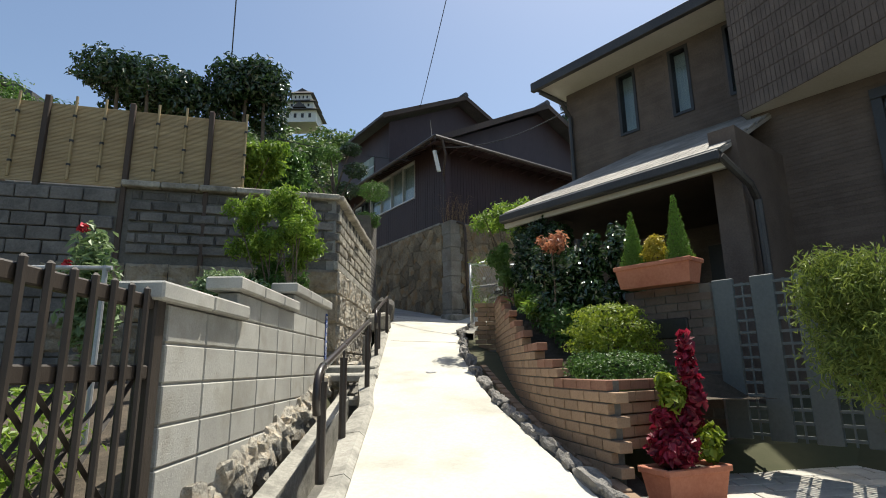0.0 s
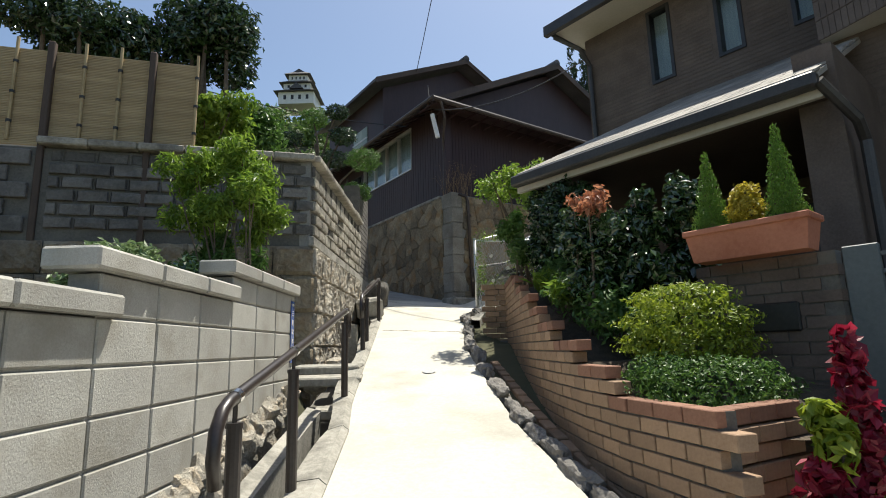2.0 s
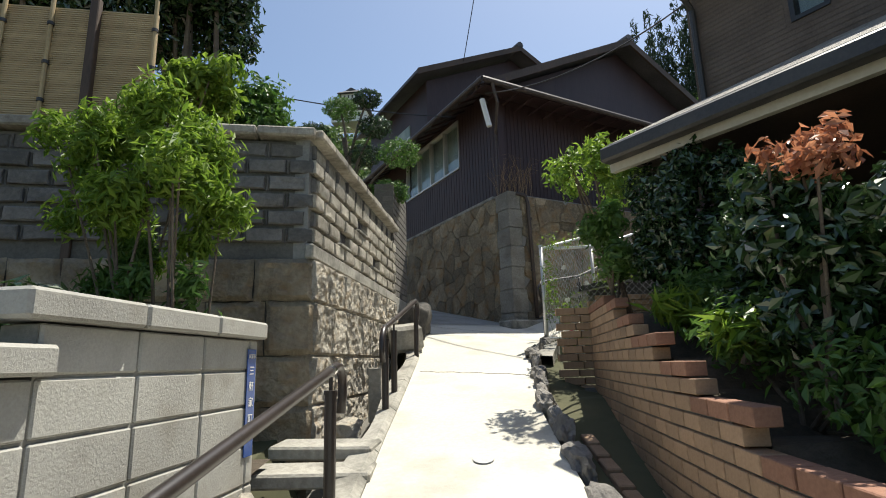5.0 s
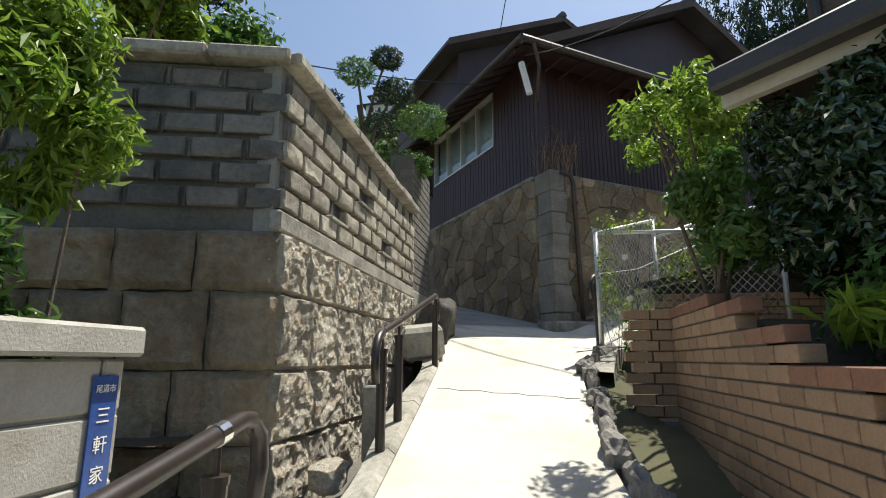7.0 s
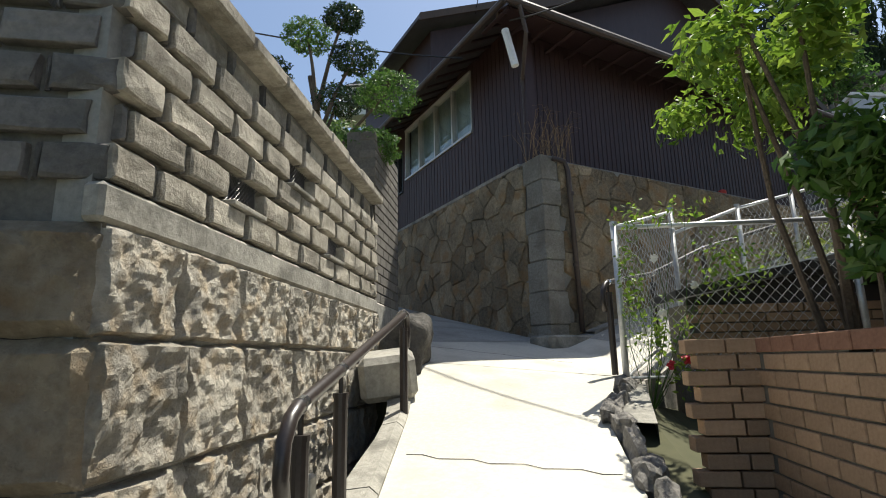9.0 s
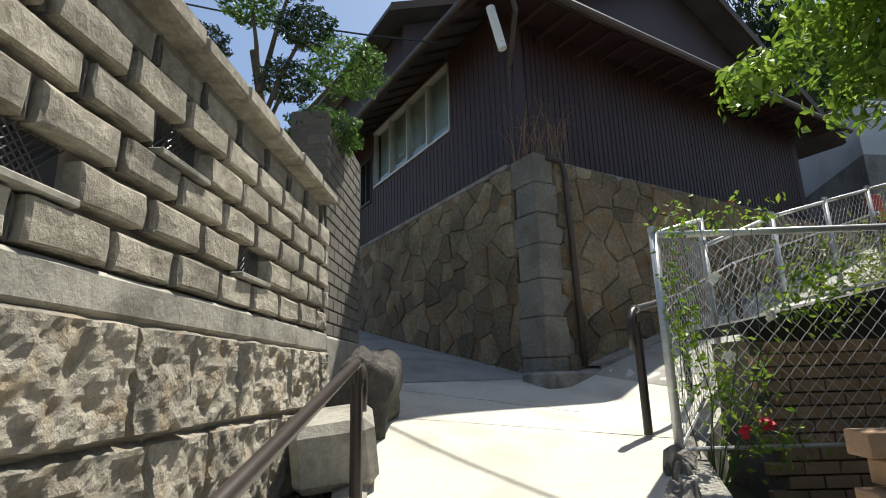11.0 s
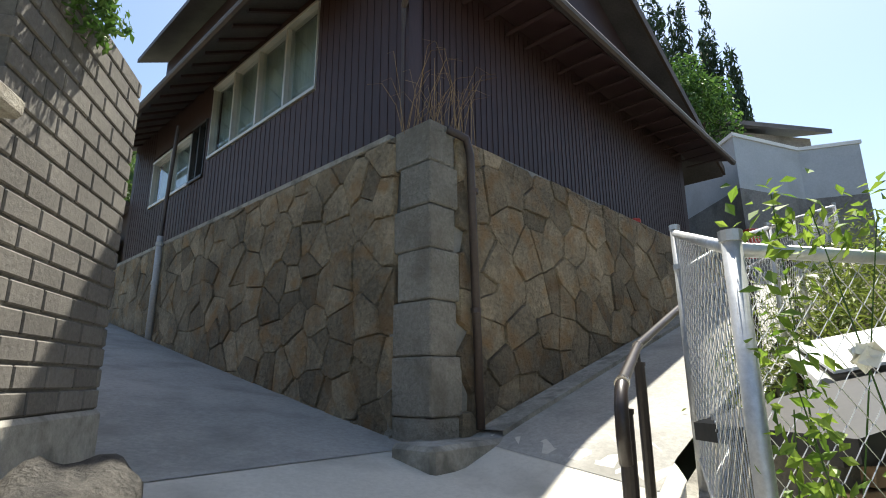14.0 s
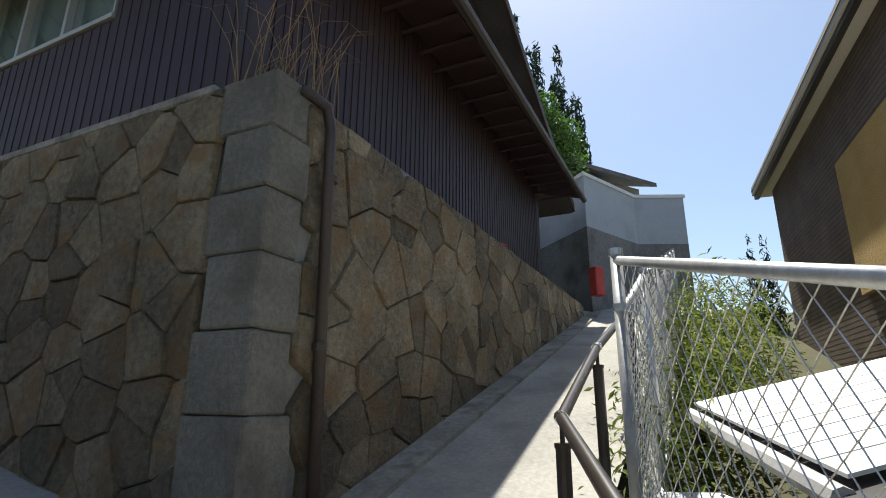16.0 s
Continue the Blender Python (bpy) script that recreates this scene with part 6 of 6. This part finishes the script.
# cloud-pruned tree behind the terrace wall
cp = thing("niwaki", "cloud-pruned garden tree with round leaf pads", "tree")
T0 = Vector((-2.6, 12.35, 3.3))
part("trunk", tube([T0, T0 + Vector((-0.1, 0, 0.9)), T0 + Vector((0.08, 0.1, 1.5)), T0 + Vector((-0.12, 0.1, 2.5))], 0.085, 8, None, 0.035), BARK, cp)
for k, (dx, dy, dz, r) in enumerate(((-0.15, 0.1, 2.75, 0.26), (0.45, -0.1, 2.30, 0.24), (-0.6, 0.1, 2.35, 0.24), (0.85, -0.3, 1.75, 0.30), (-0.75, 0.0, 1.85, 0.26), (0.2, 0.2, 1.95, 0.26), (0.75, -0.6, 1.05, 0.26), (-0.45, -0.2, 1.45, 0.24), (0.35, -0.2, 2.75, 0.2))):
    c = T0 + Vector((dx * 1.15, dy, dz * 1.12))
    r *= 1.2
    st = T0 + Vector((0.0, 0.05, max(0.6, dz - 0.75)))
    part("branch", tube([st, st.lerp(c, 0.5) + Vector((0, 0, 0.10)), c], 0.03, 6, None, 0.014), BARK, cp)
    part("leaf_pad", leaves([(c.x, c.y, c.z, r, r, r * 0.62)], 2200, 0.045, lumps=0.2, shell=0.7), L_DARK if k % 3 else L_MID, cp)
plant("bright_shrub", "yellow-green shrub behind the terrace wall", "shrub", (-2.4, 11.3, 3.4), many(-2.4, 11.3, 4.35, 0.3, 0.5, 0.45, 8, 0.45, 33), 1400, 0.06, L_YELLOW, 5, shell=0.15)
lh = thing("lantern_house", "ochre-walled garden outbuilding with a tiled roof", "outbuilding")
part("wall", boxed(-5.6, -3.3, 11.8, 14.0, 3.5, 4.7), STUCCO, lh)
part("roof", prism([Vector((-5.9, 11.4, 4.7)), Vector((-3.0, 11.4, 4.7)), Vector((-3.4, 12.9, 5.3)), Vector((-5.5, 12.9, 5.3))], (0, 0, 0.1)), ROOF, lh, "dark tiled roof")
terr = structure(part("terrace", sheet(np.linspace(-14, -1.9, 12), np.linspace(7.4, 13, 10), lambda x, y: 3.45 if y > 7.8 + 0.283 * (x + 1.9) + 0.3 else 1.5), SOIL), "raised garden terrace behind the walls", "ground")
grd = structure(part("garden", sheet(np.linspace(-9, -1.5, 10), np.linspace(-3, 7.0, 12), lambda x, y: 0.10 + 0.16 * y + (0.02 * x)), SOIL), "garden soil behind the low wall", "ground")
cr = thing("house", "cream gabled house behind the bamboo fence", "house", at=(-10, 11, 3.4))
for nm, bm_, mt in (("wall", prism([Vector((-12.5, 9.6, 3.4)), Vector((-8.1, 9.6, 3.4)), Vector((-8.1, 9.6, 6.4)), Vector((-10.3, 9.6, 7.6)), Vector((-12.5, 9.6, 6.4))], (0, 4, 0)), SOFFIT), ("roof", prism([Vector((-7.7, 9.2, 6.25)), Vector((-10.3, 9.2, 7.65)), Vector((-10.3, 14, 7.65)), Vector((-7.7, 14, 6.25))], (0, 0, 0.14)), ROOF), ("roof", prism([Vector((-12.9, 9.2, 6.25)), Vector((-10.3, 9.2, 7.65)), Vector((-10.3, 14, 7.65)), Vector((-12.9, 14, 6.25))], (0, 0, 0.14)), ROOF)):
    ob = part(nm, bm_, mt, cr)
    ob.matrix_parent_inverse = cr.matrix_basis.inverted()

# dry grass on the stone corner
dg = thing("dry_grass", "dry brown grass stalks growing on the stone corner", "grass")
gr_ = random.Random(5)
bm = bmesh.new()
for k in range(46):
    b = uv(gr_.uniform(-0.02, 0.7), gr_.uniform(0.05, 0.5), HZ - 0.02)
    d = Vector((gr_.uniform(-0.35, 0.35), gr_.uniform(-0.35, 0.2), 0))
    h = gr_.uniform(0.25, 0.85)
    tube([b, b + d * 0.25 + Vector((0, 0, h * 0.6)), b + d * 0.7 + Vector((0, 0, h)), b + d * 1.15 + Vector((0, 0, h * 0.92))], 0.0035, 3, bm, 0.0015)
part("stalks", bm, DRY, dg)

# castle keep on the hill
CP = Vector((-45.7, 163.0, 78.5))
ca = thing("castle", "distant white castle keep with dark tiled roofs", "castle", at=CP)


def tier(w, z0, h, over):
    part("wall", boxed(-w, w, -w * 0.8, w * 0.8, z0, z0 + h), PLASTER, ca)
    bm = bmesh.new()
    lo = [bm.verts.new((x * (w + over), y * (w * 0.8 + over), z0 + h - 0.25)) for x, y in ((-1, -1), (1, -1), (1, 1), (-1, 1))]
    hi = [bm.verts.new((x * w * 0.72, y * w * 0.6, z0 + h + 1.2)) for x, y in ((-1, -1), (1, -1), (1, 1), (-1, 1))]
    for i in range(4):
        bm.faces.new((lo[i], lo[(i + 1) % 4], hi[(i + 1) % 4], hi[i]))
    bm.faces.new(hi)
    bm.faces.new(lo[::-1])
    part("roof", bm, ROOF, ca, "dark tiled castle roof")
    for k in range(4):
        part("window", boxed(-w * 0.7 + k * w * 0.42, -w * 0.55 + k * w * 0.42, -w * 0.8 - 0.06, -w * 0.8 - 0.01, z0 + h * 0.35, z0 + h * 0.7), FRAME_DK, ca)


tier(5.6, 0, 4.2, 1.3)
tier(4.3, 5.0, 2.6, 1.2)
tier(3.0, 8.4, 2.6, 1.2)
part("gable", prism([Vector((-2.2, -4.6, 5.2)), Vector((2.2, -4.6, 5.2)), Vector((0, -4.6, 7.2))], (0, 1.5, 0)), ROOF, ca)
part("ridge", tube([(-2.4, 0, 12.2), (2.4, 0, 12.2)], 0.45, 8), ROOF, ca)
part("gable", prism([Vector((-2.4, -1.8, 11.9)), Vector((2.4, -1.8, 11.9)), Vector((0, -1.8, 13.4))], (0, 3.6, 0)), ROOF, ca)
hr = random.Random(9)
hb = []
for _ in range(520):
    x, y = hr.uniform(-150, 40), hr.uniform(75, 172)
    if abs(x + 45.7) < 8 and y > 150:
        continue
    s = hr.uniform(2.4, 4.5)
    hb.append((x, y, hz(x, y) + s * 0.6, s, s, s * 0.9))
wood = part("woods", leaves(hb, 70000, 1.1, slim=0.7), L_HILL)
tagged(wood, "leafy woods covering the distant hillside", "woods", kind="stuff")
nb2 = []
for _ in range(26):
    x, y = hr.uniform(-26, -6), hr.uniform(24, 46)
    s = hr.uniform(1.2, 2.2)
    nb2.append((x, y, hz(x, y) + s + hr.uniform(0, 4), s, s, s))
wood2 = part("woods", leaves(nb2, 26000, 0.3, slim=0.6), L_HILL)
tagged(wood2, "bright green wooded slope behind the houses", "woods", kind="stuff")

# overhead wires
for k, (a, b, sag, r) in enumerate((((2.2, 2.0, 13.0), uv(1.6, 4.0, 10.2), 0.3, 0.012), (uv(-0.3, 0.3, 6.95), uv(2.0, 3.9, 9.9), 0.1, 0.012), (uv(-0.4, 0.0, 6.9), Vector((3.0, 10.2, 6.6)), 0.35, 0.012), (uv(-0.6, 1.0, 6.8), Vector((-9.0, 12.0, 8.5)), 0.4, 0.012), (Vector((-6.2, 6.0, 6.4)), Vector((-5.0, 4.0, 9.5)), 0.1, 0.012), (Vector((-3.9, 9.0, 6.6)), Vector((-2.6, 6.0, 9.6)), 0.1, 0.012))):
    a, b = Vector(a), Vector(b)
    pts = [a.lerp(b, i / 10) + Vector((0, 0, -4 * sag * (i / 10) * (1 - i / 10))) for i in range(11)]
    w = tagged(part("power_line", tube(pts, r, 5), FRAME_DK), "thin dark overhead power line", "cable", "overhead wires")
ant = thing("antenna", "thin metal television antenna on the roof", "antenna")
q = uv(6.4, 1.6, 8.4)
part("mast", tube([q, q + Vector((0, 0, 1.5))], 0.02, 6), PIPE_GREY, ant)
part("boom", tube([q + Vector((-0.7, -0.2, 1.35)), q + Vector((0.7, 0.2, 1.45))], 0.012, 6), PIPE_GREY, ant)
for k in range(7):
    c = q + Vector((-0.6 + 0.2 * k, -0.17 + 0.057 * k, 1.36 + 0.014 * k))
    part("element", tube([c + Vector((0.08, -0.25, 0)), c - Vector((0.08, -0.25, 0))], 0.006, 4), PIPE_GREY, ant)

# ---- stones of the house base ----
polygonal_wall(LEFT_F, 0.40, 8.8, HZ - 0.02, lambda x: lane_z(*uv(-0.05, x, 0).xy), base, 11)
polygonal_wall(RIGHT_F, 0.30, 8.3, HZ - 0.05, lambda x: lane_z(*uv(x, -0.05, 0).xy), base, 12)
